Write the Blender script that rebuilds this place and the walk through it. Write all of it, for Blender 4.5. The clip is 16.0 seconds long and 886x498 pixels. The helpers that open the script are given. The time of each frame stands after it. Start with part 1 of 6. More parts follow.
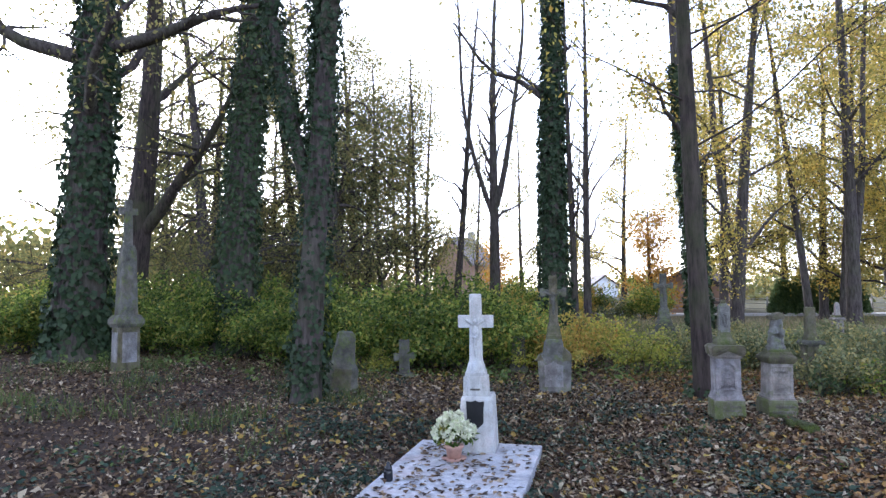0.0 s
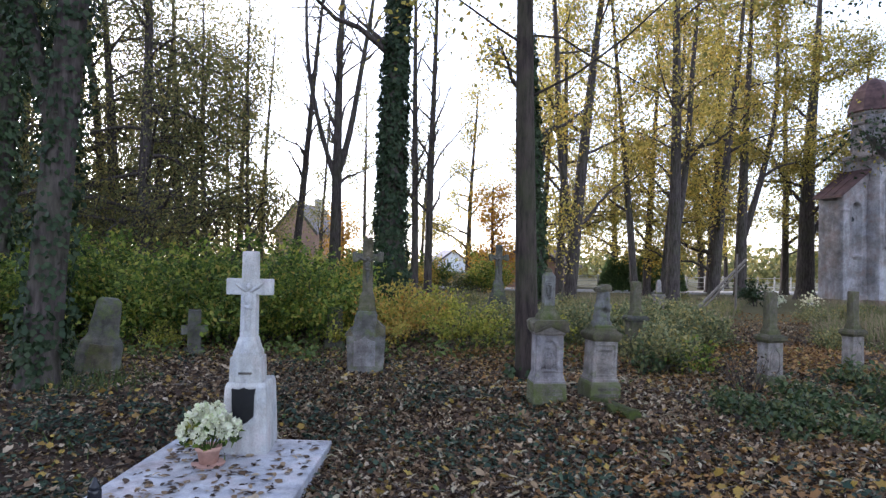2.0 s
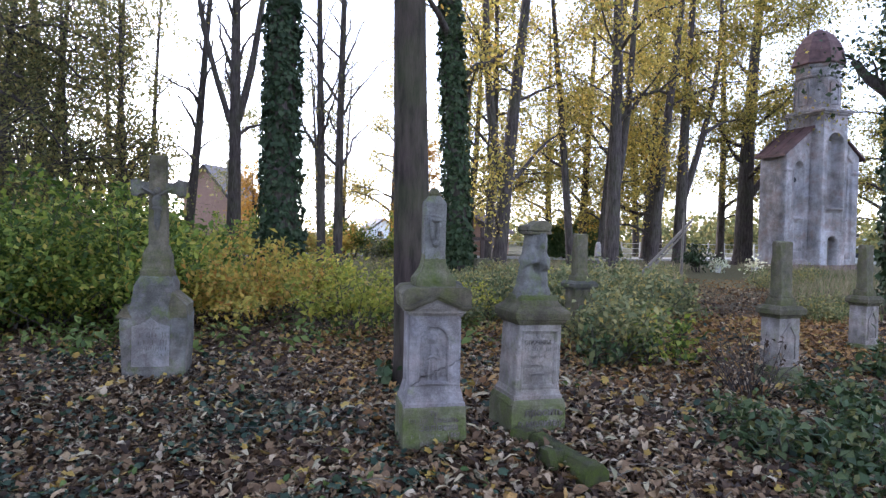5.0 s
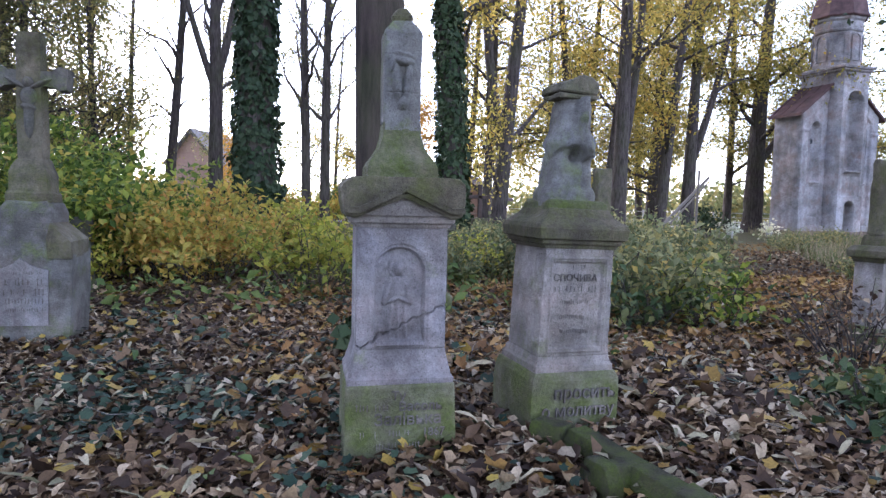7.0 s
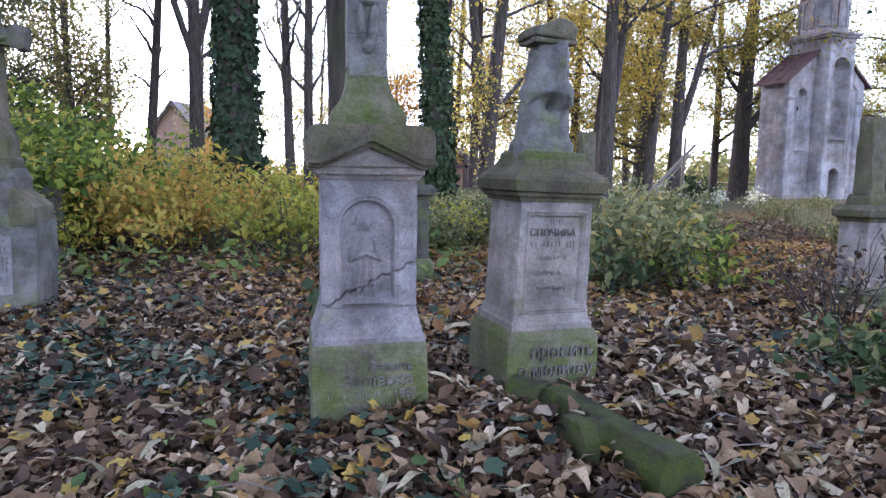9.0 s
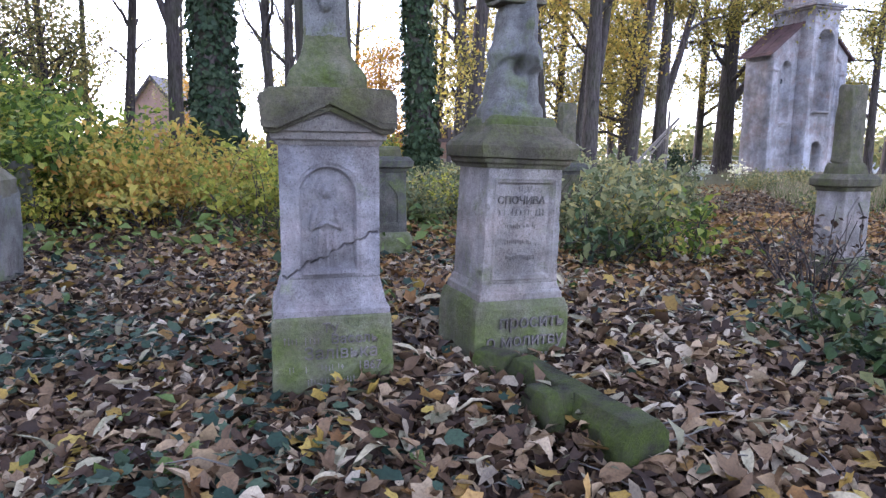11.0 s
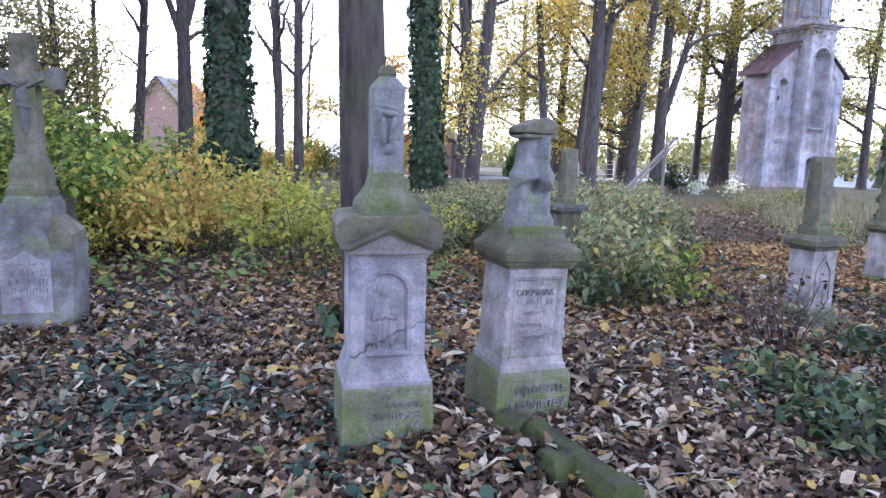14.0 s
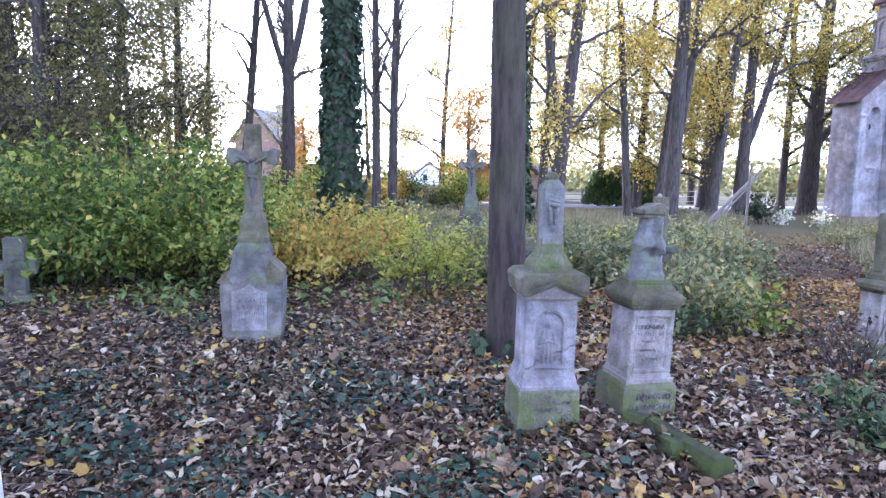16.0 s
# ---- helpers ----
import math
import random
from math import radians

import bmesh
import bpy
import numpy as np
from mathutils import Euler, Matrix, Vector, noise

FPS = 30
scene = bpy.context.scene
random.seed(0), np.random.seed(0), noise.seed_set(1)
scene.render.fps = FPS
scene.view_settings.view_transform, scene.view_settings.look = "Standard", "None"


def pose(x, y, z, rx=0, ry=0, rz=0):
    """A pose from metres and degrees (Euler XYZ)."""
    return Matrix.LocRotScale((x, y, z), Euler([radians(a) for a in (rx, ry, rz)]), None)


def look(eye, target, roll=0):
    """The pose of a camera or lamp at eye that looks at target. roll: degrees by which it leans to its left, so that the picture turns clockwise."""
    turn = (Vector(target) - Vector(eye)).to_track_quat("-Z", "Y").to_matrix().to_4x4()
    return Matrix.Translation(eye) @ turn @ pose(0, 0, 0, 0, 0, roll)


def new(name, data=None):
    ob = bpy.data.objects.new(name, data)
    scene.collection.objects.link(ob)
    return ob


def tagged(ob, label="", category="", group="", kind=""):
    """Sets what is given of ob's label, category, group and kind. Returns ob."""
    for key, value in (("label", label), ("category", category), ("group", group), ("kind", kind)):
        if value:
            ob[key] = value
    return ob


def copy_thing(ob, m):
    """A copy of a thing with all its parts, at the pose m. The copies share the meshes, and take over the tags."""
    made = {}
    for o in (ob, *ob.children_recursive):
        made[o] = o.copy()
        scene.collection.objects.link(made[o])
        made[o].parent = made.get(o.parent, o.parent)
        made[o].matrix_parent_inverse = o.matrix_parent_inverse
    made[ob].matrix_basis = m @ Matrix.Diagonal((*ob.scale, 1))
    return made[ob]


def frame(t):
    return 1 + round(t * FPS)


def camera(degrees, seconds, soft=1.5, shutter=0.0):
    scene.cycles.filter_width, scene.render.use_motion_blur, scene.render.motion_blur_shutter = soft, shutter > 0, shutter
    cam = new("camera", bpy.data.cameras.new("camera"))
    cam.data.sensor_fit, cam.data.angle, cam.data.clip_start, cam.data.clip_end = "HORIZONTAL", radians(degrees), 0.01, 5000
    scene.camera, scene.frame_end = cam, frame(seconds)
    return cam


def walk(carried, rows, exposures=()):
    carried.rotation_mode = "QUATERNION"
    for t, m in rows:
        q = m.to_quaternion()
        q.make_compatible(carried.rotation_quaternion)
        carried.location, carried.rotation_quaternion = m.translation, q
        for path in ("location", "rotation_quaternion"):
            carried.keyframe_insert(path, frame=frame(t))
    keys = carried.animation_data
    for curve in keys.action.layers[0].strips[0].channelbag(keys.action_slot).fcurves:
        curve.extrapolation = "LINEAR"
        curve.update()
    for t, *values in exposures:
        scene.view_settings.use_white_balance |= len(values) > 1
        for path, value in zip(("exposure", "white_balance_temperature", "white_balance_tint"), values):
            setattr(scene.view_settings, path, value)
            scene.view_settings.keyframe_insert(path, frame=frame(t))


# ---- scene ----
cam = camera(70.0, 16.0, 1.4)
PATH = [
    (0, (0.777, -1.837, 1.944), (0.597, 0.151, 2.068), -0.6),
    (0.5, (0.825, -1.626, 1.926), (0.764, 0.37, 2.029), -0.5),
    (1, (1.04, -1.165, 1.858), (1.106, 0.833, 1.93), -1.2),
    (1.5, (1.373, -0.419, 1.798), (1.565, 1.571, 1.847), -0.7),
    (2, (1.512, -0.115, 1.798), (1.789, 1.865, 1.838), 1.2),
    (2.5, (1.694, 0.46, 1.738), (2.043, 2.429, 1.759), 1.8),
    (3, (1.917, 1.027, 1.705), (2.337, 2.983, 1.72), 0.1),
    (3.5, (2.261, 1.665, 1.657), (2.726, 3.61, 1.643), -0.4),
    (4, (2.502, 2.235, 1.684), (2.98, 4.177, 1.655), 0.8),
    (4.2, (2.585, 2.449, 1.623), (3.063, 4.392, 1.601), 0.3),
    (6.3, (3.334, 4.59, 1.336), (3.814, 6.528, 1.216), 2.7),
    (6.5, (3.353, 4.714, 1.264), (3.835, 6.652, 1.138), 2.3),
    (7, (3.426, 4.933, 1.025), (3.914, 6.868, 0.892), 1.2),
    (7.5, (3.446, 4.973, 0.98), (3.94, 6.905, 0.829), 0.8),
    (8, (3.463, 4.984, 0.961), (3.965, 6.913, 0.79), 0.6),
    (8.5, (3.487, 5.003, 0.959), (4.001, 6.927, 0.764), 0.7),
    (9, (3.513, 5.02, 0.95), (4.037, 6.938, 0.732), 0.7),
    (11.5, (3.61, 5.061, 0.916), (4.181, 6.953, 0.609), 0.5),
    (12, (3.609, 5.056, 0.921), (4.188, 6.944, 0.604), 0.7),
    (12.5, (3.568, 5.013, 0.97), (4.153, 6.899, 0.65), 0.8),
    (13, (3.533, 4.907, 1.13), (4.122, 6.791, 0.811), 0.5),
    (13.5, (3.451, 4.788, 1.257), (4.031, 6.677, 0.95), 1.5),
    (14, (3.301, 4.581, 1.381), (3.869, 6.476, 1.086), 1.5),
    (14.5, (3.07, 4.104, 1.473), (3.611, 6.009, 1.191), 1.3),
    (15, (2.884, 3.739, 1.648), (3.359, 5.664, 1.384), 1.5),
    (15.5, (2.689, 3.588, 1.662), (3.088, 5.533, 1.42), 2.4),
    (16, (2.483, 3.474, 1.708), (2.831, 5.429, 1.477), 1.4),
]
EXPOSURES = [(0.0, 2.46, 5750, 19), (2.5, 2.10, 6000, 19), (4.0, 2.3, 5850, 20), (9.0, 2.78, 5700, 25), (13.5, 3.2, 5480, 28), (16.0, 3.40, 5180, 31)]
walk(cam, [(t, look(eye, target, roll)) for t, eye, target, roll in PATH], EXPOSURES)

# ---- light ----
SUN_AZ, SUN_EL = -31.0, 16.0
world = bpy.data.worlds.new("sky")
scene.world = world
world.use_nodes = True
wn = world.node_tree.nodes
sky = wn.new("ShaderNodeTexSky")
sky.sky_type, sky.sun_disc = "NISHITA", False
sky.sun_elevation, sky.sun_rotation = radians(SUN_EL), radians(SUN_AZ)
sky.air_density, sky.dust_density, sky.ozone_density = 1.0, 0.6, 2.0
wn["Background"].inputs["Strength"].default_value = 0.15
haze = wn.new("ShaderNodeHueSaturation")
haze.inputs["Saturation"].default_value = 0.5
world.node_tree.links.new(sky.outputs[0], haze.inputs["Color"])
world.node_tree.links.new(haze.outputs[0], wn["Background"].inputs["Color"])
sun = new("sun", bpy.data.lights.new("sun", "SUN"))
sun.data.energy, sun.data.angle, sun.data.color = 1.1, radians(10), (1.0, 0.94, 0.86)
sun_to = Vector((math.sin(radians(SUN_AZ)) * math.cos(radians(SUN_EL)), math.cos(radians(SUN_AZ)) * math.cos(radians(SUN_EL)), math.sin(radians(SUN_EL))))
sun.matrix_world = look(sun_to * 60, (0, 0, 0))


# ---- materials ----
def mat(name, rough=0.8, metal=0.0, spec=0.3):
    m = bpy.data.materials.new(name)
    m.use_nodes = True
    b = m.node_tree.nodes["Principled BSDF"]
    b.inputs["Roughness"].default_value, b.inputs["Metallic"].default_value = rough, metal
    b.inputs["Specular IOR Level"].default_value = spec
    return m, m.node_tree.nodes, m.node_tree.links, b


def ramp_of(n, stops, interp="LINEAR"):
    r = n.new("ShaderNodeValToRGB")
    r.color_ramp.interpolation = interp
    e = r.color_ramp.elements
    while len(e) < len(stops):
        e.new(0.5)
    for k, (p, c) in enumerate(stops):
        e[k].position, e[k].color = p, (*c, 1)
    return r


def noise_of(n, l, scale, detail=6, rough=0.6, coord="Object", stretch=None):
    tc = n.new("ShaderNodeTexCoord")
    tex = n.new("ShaderNodeTexNoise")
    tex.inputs["Scale"].default_value, tex.inputs["Detail"].default_value, tex.inputs["Roughness"].default_value = scale, detail, rough
    if stretch:
        mp = n.new("ShaderNodeMapping")
        mp.inputs["Scale"].default_value = stretch
        l.new(tc.outputs[coord], mp.inputs[0]), l.new(mp.outputs[0], tex.inputs[0])
    else:
        l.new(tc.outputs[coord], tex.inputs[0])
    return tex


def mix_of(n, l, fac, a, b, mode="MIX"):
    x = n.new("ShaderNodeMix")
    x.data_type, x.blend_type = "RGBA", mode
    for sock, v in ((0, fac), (6, a), (7, b)):
        if hasattr(v, "links"):
            l.new(v, x.inputs[sock])
        else:
            x.inputs[sock].default_value = v if sock == 0 else (*v, 1)
    return x.outputs[2]


def bump_of(n, l, b, height, strength=0.5, dist=0.01):
    bp = n.new("ShaderNodeBump")
    bp.inputs["Strength"].default_value, bp.inputs["Distance"].default_value = strength, dist
    l.new(height, bp.inputs["Height"])
    l.new(bp.outputs[0], b.inputs["Normal"])


def stone_mat(name, light, dark, moss=0.0, scale=1.0, bump=0.6, moss_colour=(0.09, 0.12, 0.025), rough=0.9, blotch=0.8):
    """Weathered stone: two greys, grains, stains and lichen patches; moss 0 to 1 is the share overgrown."""
    m, n, l, b = mat(name, rough)
    big, fine = noise_of(n, l, 3.2 * scale, 8, 0.65), noise_of(n, l, 60 * scale, 4, 0.7)
    streak = noise_of(n, l, 7 * scale, 5, 0.6, stretch=(1, 1, 0.25))
    base = ramp_of(n, [(0.33, dark), (0.62, light)])
    l.new(big.outputs[0], base.inputs[0])
    st = ramp_of(n, [(0.3, (0.62, 0.62, 0.6)), (0.55, (1, 1, 1))])
    l.new(streak.outputs[0], st.inputs[0])
    col = mix_of(n, l, 0.8, base.outputs[0], st.outputs[0], "MULTIPLY")
    gr = ramp_of(n, [(0.3, (0.7, 0.7, 0.7)), (0.7, (1.1, 1.1, 1.1))])
    l.new(fine.outputs[0], gr.inputs[0])
    col = mix_of(n, l, 0.7, col, gr.outputs[0], "MULTIPLY")
    speck = noise_of(n, l, 210 * scale, 3, 0.8)
    sp = ramp_of(n, [(0.36, (0.5, 0.48, 0.46)), (0.5, (1, 1, 1)), (0.66, (1.25, 1.25, 1.25))])
    l.new(speck.outputs[0], sp.inputs[0])
    col = mix_of(n, l, 0.45, col, sp.outputs[0], "MULTIPLY")
    tint = noise_of(n, l, 2.3 * scale, 6, 0.7)
    ti = ramp_of(n, [(0.36, (1.12, 0.96, 0.93)), (0.5, (1, 1, 1)), (0.64, (0.90, 0.95, 1.08))])
    l.new(tint.outputs[1], ti.inputs[0])
    col = mix_of(n, l, 0.8, col, ti.outputs[0], "MULTIPLY")
    pits = n.new("ShaderNodeTexVoronoi")
    pits.inputs["Scale"].default_value = 75 * scale
    tcp = n.new("ShaderNodeTexCoord")
    l.new(tcp.outputs["Object"], pits.inputs["Vector"])
    pr = ramp_of(n, [(0.12, (0.35, 0.33, 0.3)), (0.26, (1, 1, 1))])
    l.new(pits.outputs["Distance"], pr.inputs[0])
    col = mix_of(n, l, 0.55, col, pr.outputs[0], "MULTIPLY")
    blot = noise_of(n, l, 1.6 * scale, 10, 0.75)
    bl = ramp_of(n, [(0.4, (0.55, 0.53, 0.5)), (0.56, (1, 1, 1))])
    l.new(blot.outputs[0], bl.inputs[0])
    col = mix_of(n, l, blotch, col, bl.outputs[0], "MULTIPLY")
    if moss > 0:
        mn = noise_of(n, l, 5 * scale, 9, 0.7)
        mr = ramp_of(n, [(max(0.0, 0.72 - 0.5 * moss), (0, 0, 0)), (min(1.0, 0.9 - 0.42 * moss), (1, 1, 1))])
        l.new(mn.outputs[0], mr.inputs[0])
        mc = ramp_of(n, [(0.3, tuple(0.6 * v for v in moss_colour)), (0.7, tuple(1.25 * v for v in moss_colour))])
        l.new(fine.outputs[0], mc.inputs[0])
        col = mix_of(n, l, mr.outputs[0], col, mc.outputs[0])
    l.new(col, b.inputs["Base Color"])
    h = n.new("ShaderNodeMath")
    h.operation = "ADD"
    l.new(fine.outputs[0], h.inputs[0]), l.new(big.outputs[0], h.inputs[1])
    h2 = n.new("ShaderNodeMath")
    h2.operation, h2.inputs[2].default_value = "MULTIPLY_ADD", 0.0
    h2.inputs[1].default_value = 0.35
    l.new(speck.outputs[0], h2.inputs[0]), l.new(h.outputs[0], h2.inputs[2])
    bump_of(n, l, b, h2.outputs[0], bump, 0.02)
    return m


def leaf_mat(name, stops, rough=0.6, trans=0.35, spec=0.25):
    """Leaves, each of its own colour along the ramp; thin, so light also comes through."""
    m, n, l, b = mat(name, rough, 0, spec)
    geo = n.new("ShaderNodeNewGeometry")
    r = ramp_of(n, stops)
    l.new(geo.outputs["Random Per Island"], r.inputs[0])
    sp = noise_of(n, l, 110, 4, 0.65)
    gr = ramp_of(n, [(0.32, (0.5, 0.47, 0.45)), (0.5, (0.95, 0.95, 0.95)), (0.7, (1.3, 1.28, 1.2))])
    l.new(sp.outputs[0], gr.inputs[0])
    col = mix_of(n, l, 0.7, r.outputs[0], gr.outputs[0], "MULTIPLY")
    oi = n.new("ShaderNodeObjectInfo")
    orr = ramp_of(n, [(0, (0.72, 0.74, 0.72)), (0.5, (1, 1, 1)), (1, (1.22, 1.12, 1.0))])
    l.new(oi.outputs["Random"], orr.inputs[0])
    col = mix_of(n, l, 1.0, col, orr.outputs[0], "MULTIPLY")
    l.new(col, b.inputs["Base Color"])
    if trans:
        tr = n.new("ShaderNodeBsdfTranslucent")
        l.new(col, tr.inputs[0])
        mx = n.new("ShaderNodeMixShader")
        mx.inputs[0].default_value = trans
        l.new(b.outputs[0], mx.inputs[1]), l.new(tr.outputs[0], mx.inputs[2])
        l.new(mx.outputs[0], n["Material Output"].inputs[0])
    return m


def bark_mat(name, light, dark, scale=1.0, algae=0.0):
    m, n, l, b = mat(name, 0.92, 0, 0.15)
    ridges = noise_of(n, l, 14 * scale, 8, 0.65, stretch=(1, 1, 0.18))
    big = noise_of(n, l, 1.3, 5, 0.6)
    r = ramp_of(n, [(0.36, dark), (0.62, light)])
    l.new(ridges.outputs[0], r.inputs[0])
    col = r.outputs[0]
    if algae:
        a = ramp_of(n, [(0.45, (0, 0, 0)), (0.7, (algae, algae, algae))])
        l.new(big.outputs[0], a.inputs[0])
        col = mix_of(n, l, a.outputs[0], col, (0.06, 0.07, 0.03))
    l.new(col, b.inputs["Base Color"])
    bump_of(n, l, b, ridges.outputs[0], 0.8, 0.03)
    return m


STONE = stone_mat("weathered_sandstone", (0.33, 0.30, 0.285), (0.19, 0.172, 0.16), 0.36, moss_colour=(0.12, 0.135, 0.055))
STONE_DIRTY = stone_mat("mossy_sandstone", (0.155, 0.138, 0.10), (0.055, 0.048, 0.032), 0.52, moss_colour=(0.07, 0.076, 0.022))
STONE_MOSS = stone_mat("moss_grown_base", (0.22, 0.215, 0.165), (0.11, 0.11, 0.075), 0.70, moss_colour=(0.075, 0.092, 0.024))
STONE_GREY = stone_mat("grey_sandstone", (0.185, 0.18, 0.172), (0.095, 0.092, 0.083), 0.42)
STONE_OLIVE = stone_mat("olive_mossed_stone", (0.165, 0.15, 0.11), (0.07, 0.065, 0.04), 0.60, moss_colour=(0.058, 0.076, 0.014))
STONE_GREEN = stone_mat("moss_cover", (0.075, 0.065, 0.045), (0.018, 0.017, 0.012), 0.66, 1.5, 0.9, moss_colour=(0.06, 0.082, 0.010))
STONE_BLUE = stone_mat("limewashed_sandstone", (0.30, 0.283, 0.295), (0.185, 0.172, 0.183), 0.3, moss_colour=(0.15, 0.17, 0.08))
STONE_DARK = stone_mat("blackened_sandstone", (0.13, 0.125, 0.11), (0.06, 0.058, 0.05), 0.45)
STONE_TABLET = stone_mat("pale_tablet", (0.27, 0.26, 0.265), (0.18, 0.175, 0.178), 0.0)
WHITE_PAINT = stone_mat("white_limewash", (0.50, 0.50, 0.50), (0.37, 0.37, 0.36), 0.0, 1.0, 0.35, blotch=0.25)
SLAB = stone_mat("white_terrazzo", (0.50, 0.51, 0.54), (0.33, 0.33, 0.36), 0.0, 1.2, 0.3, rough=0.6, blotch=0.25)
GROOVE = stone_mat("carved_groove", (0.17, 0.155, 0.145), (0.10, 0.093, 0.087))
GROOVE_FAINT = stone_mat("worn_groove", (0.245, 0.225, 0.21), (0.15, 0.138, 0.13))
PLASTER = stone_mat("peeling_plaster", (0.40, 0.385, 0.40), (0.20, 0.19, 0.195), 0.42, 0.3, 0.8, (0.20, 0.14, 0.125))
PLINTH_STONE = stone_mat("red_brick_plinth", (0.22, 0.16, 0.14), (0.12, 0.09, 0.08), 0.3, 0.5)
BARK = bark_mat("grey_brown_bark", (0.055, 0.041, 0.037), (0.017, 0.013, 0.012), 1.0, 0.5)
BARK_DARK = bark_mat("dark_bark", (0.085, 0.07, 0.066), (0.026, 0.021, 0.02), 1.0, 0.4)
IVY = leaf_mat("ivy_leaf", [(0, (0.016, 0.032, 0.014)), (0.5, (0.026, 0.048, 0.02)), (1, (0.042, 0.06, 0.028))], 0.6, 0.1, 0.2)
YELLOW_CROWN = leaf_mat("yellow_autumn_leaf", [(0, (0.13, 0.13, 0.035)), (0.45, (0.32, 0.28, 0.07)), (0.8, (0.46, 0.38, 0.09)), (1, (0.38, 0.24, 0.05))], 0.6, 0.65)
OLIVE_CROWN = leaf_mat("olive_leaf", [(0, (0.10, 0.115, 0.045)), (0.5, (0.19, 0.19, 0.075)), (1, (0.30, 0.24, 0.08))], 0.6, 0.7)
ORANGE_CROWN = leaf_mat("orange_leaf", [(0, (0.35, 0.17, 0.03)), (1, (0.50, 0.29, 0.05))], 0.6, 0.5)
SHRUB_GREEN = leaf_mat("green_shrub_leaf", [(0, (0.035, 0.07, 0.015)), (0.3, (0.08, 0.13, 0.025)), (0.6, (0.16, 0.22, 0.035)), (0.88, (0.29, 0.32, 0.06)), (1, (0.38, 0.29, 0.07))], 0.55, 0.5)
SHRUB_YELLOW = leaf_mat("yellow_shrub_leaf", [(0, (0.20, 0.22, 0.05)), (0.35, (0.42, 0.35, 0.07)), (0.75, (0.52, 0.36, 0.08)), (1, (0.46, 0.22, 0.06))], 0.55, 0.5)
SHRUB_GREY = leaf_mat("grey_green_leaf", [(0, (0.09, 0.115, 0.05)), (0.5, (0.17, 0.185, 0.09)), (0.85, (0.30, 0.28, 0.12)), (1, (0.40, 0.30, 0.08))], 0.65, 0.35)
# near-black low end also paints in the shade of gaps between leaves
LITTER = leaf_mat("dry_brown_leaf", [(0, (0.018, 0.009, 0.006)), (0.3, (0.052, 0.028, 0.016)), (0.55, (0.125, 0.074, 0.040)), (0.74, (0.205, 0.13, 0.072)), (0.88, (0.32, 0.225, 0.135)), (1, (0.46, 0.38, 0.28))], 0.65, 0.08)
LITTER_ORANGE = leaf_mat("orange_brown_leaf", [(0, (0.11, 0.055, 0.022)), (0.5, (0.22, 0.115, 0.04)), (1, (0.33, 0.205, 0.075))], 0.65, 0.15)
LITTER_GREY = leaf_mat("dull_grey_leaf", [(0, (0.13, 0.105, 0.08)), (0.6, (0.24, 0.20, 0.15)), (1, (0.34, 0.30, 0.24))], 0.7, 0.1)
LITTER_PALE = leaf_mat("pale_grey_green_leaf", [(0, (0.10, 0.10, 0.065)), (0.5, (0.21, 0.205, 0.145)), (1, (0.34, 0.31, 0.23))], 0.6, 0.1)
SHRUB_LIME = leaf_mat("lime_yellow_leaf", [(0, (0.16, 0.20, 0.03)), (0.5, (0.36, 0.37, 0.06)), (0.85, (0.50, 0.45, 0.08)), (1, (0.52, 0.36, 0.08))], 0.55, 0.5)
LITTER_YELLOW = leaf_mat("fresh_yellow_leaf", [(0, (0.22, 0.125, 0.03)), (0.6, (0.36, 0.23, 0.05)), (1, (0.46, 0.33, 0.08))], 0.6, 0.15)
LITTER_GREEN = leaf_mat("trailing_ivy_leaf", [(0, (0.01, 0.023, 0.016)), (0.6, (0.021, 0.04, 0.028)), (1, (0.055, 0.082, 0.05))], 0.65, 0.06, 0.15)
HERB_DARK = leaf_mat("bramble_leaf", [(0, (0.025, 0.05, 0.02)), (0.6, (0.06, 0.095, 0.035)), (1, (0.16, 0.15, 0.05))], 0.5, 0.2)
HERB = leaf_mat("low_herb_leaf", [(0, (0.04, 0.075, 0.018)), (1, (0.12, 0.165, 0.045))], 0.55, 0.25)
DRY_GRASS = leaf_mat("dry_grass_blade", [(0, (0.14, 0.13, 0.06)), (0.6, (0.26, 0.22, 0.13)), (1, (0.34, 0.27, 0.19))], 0.7, 0.3)
GREEN_GRASS = leaf_mat("green_grass_blade", [(0, (0.06, 0.09, 0.025)), (1, (0.14, 0.17, 0.05))], 0.6, 0.3)


def plain_mat(name, c, rough=0.6, metal=0.0, vary=0.25, scale=12):
    m, n, l, b = mat(name, rough, metal)
    t = noise_of(n, l, scale, 6, 0.65)
    r = ramp_of(n, [(0.3, tuple(v * (1 - vary) for v in c)), (0.7, tuple(min(1, v * (1 + vary)) for v in c))])
    l.new(t.outputs[0], r.inputs[0])
    l.new(r.outputs[0], b.inputs["Base Color"])
    bump_of(n, l, b, t.outputs[0], 0.25, 0.004)
    return m


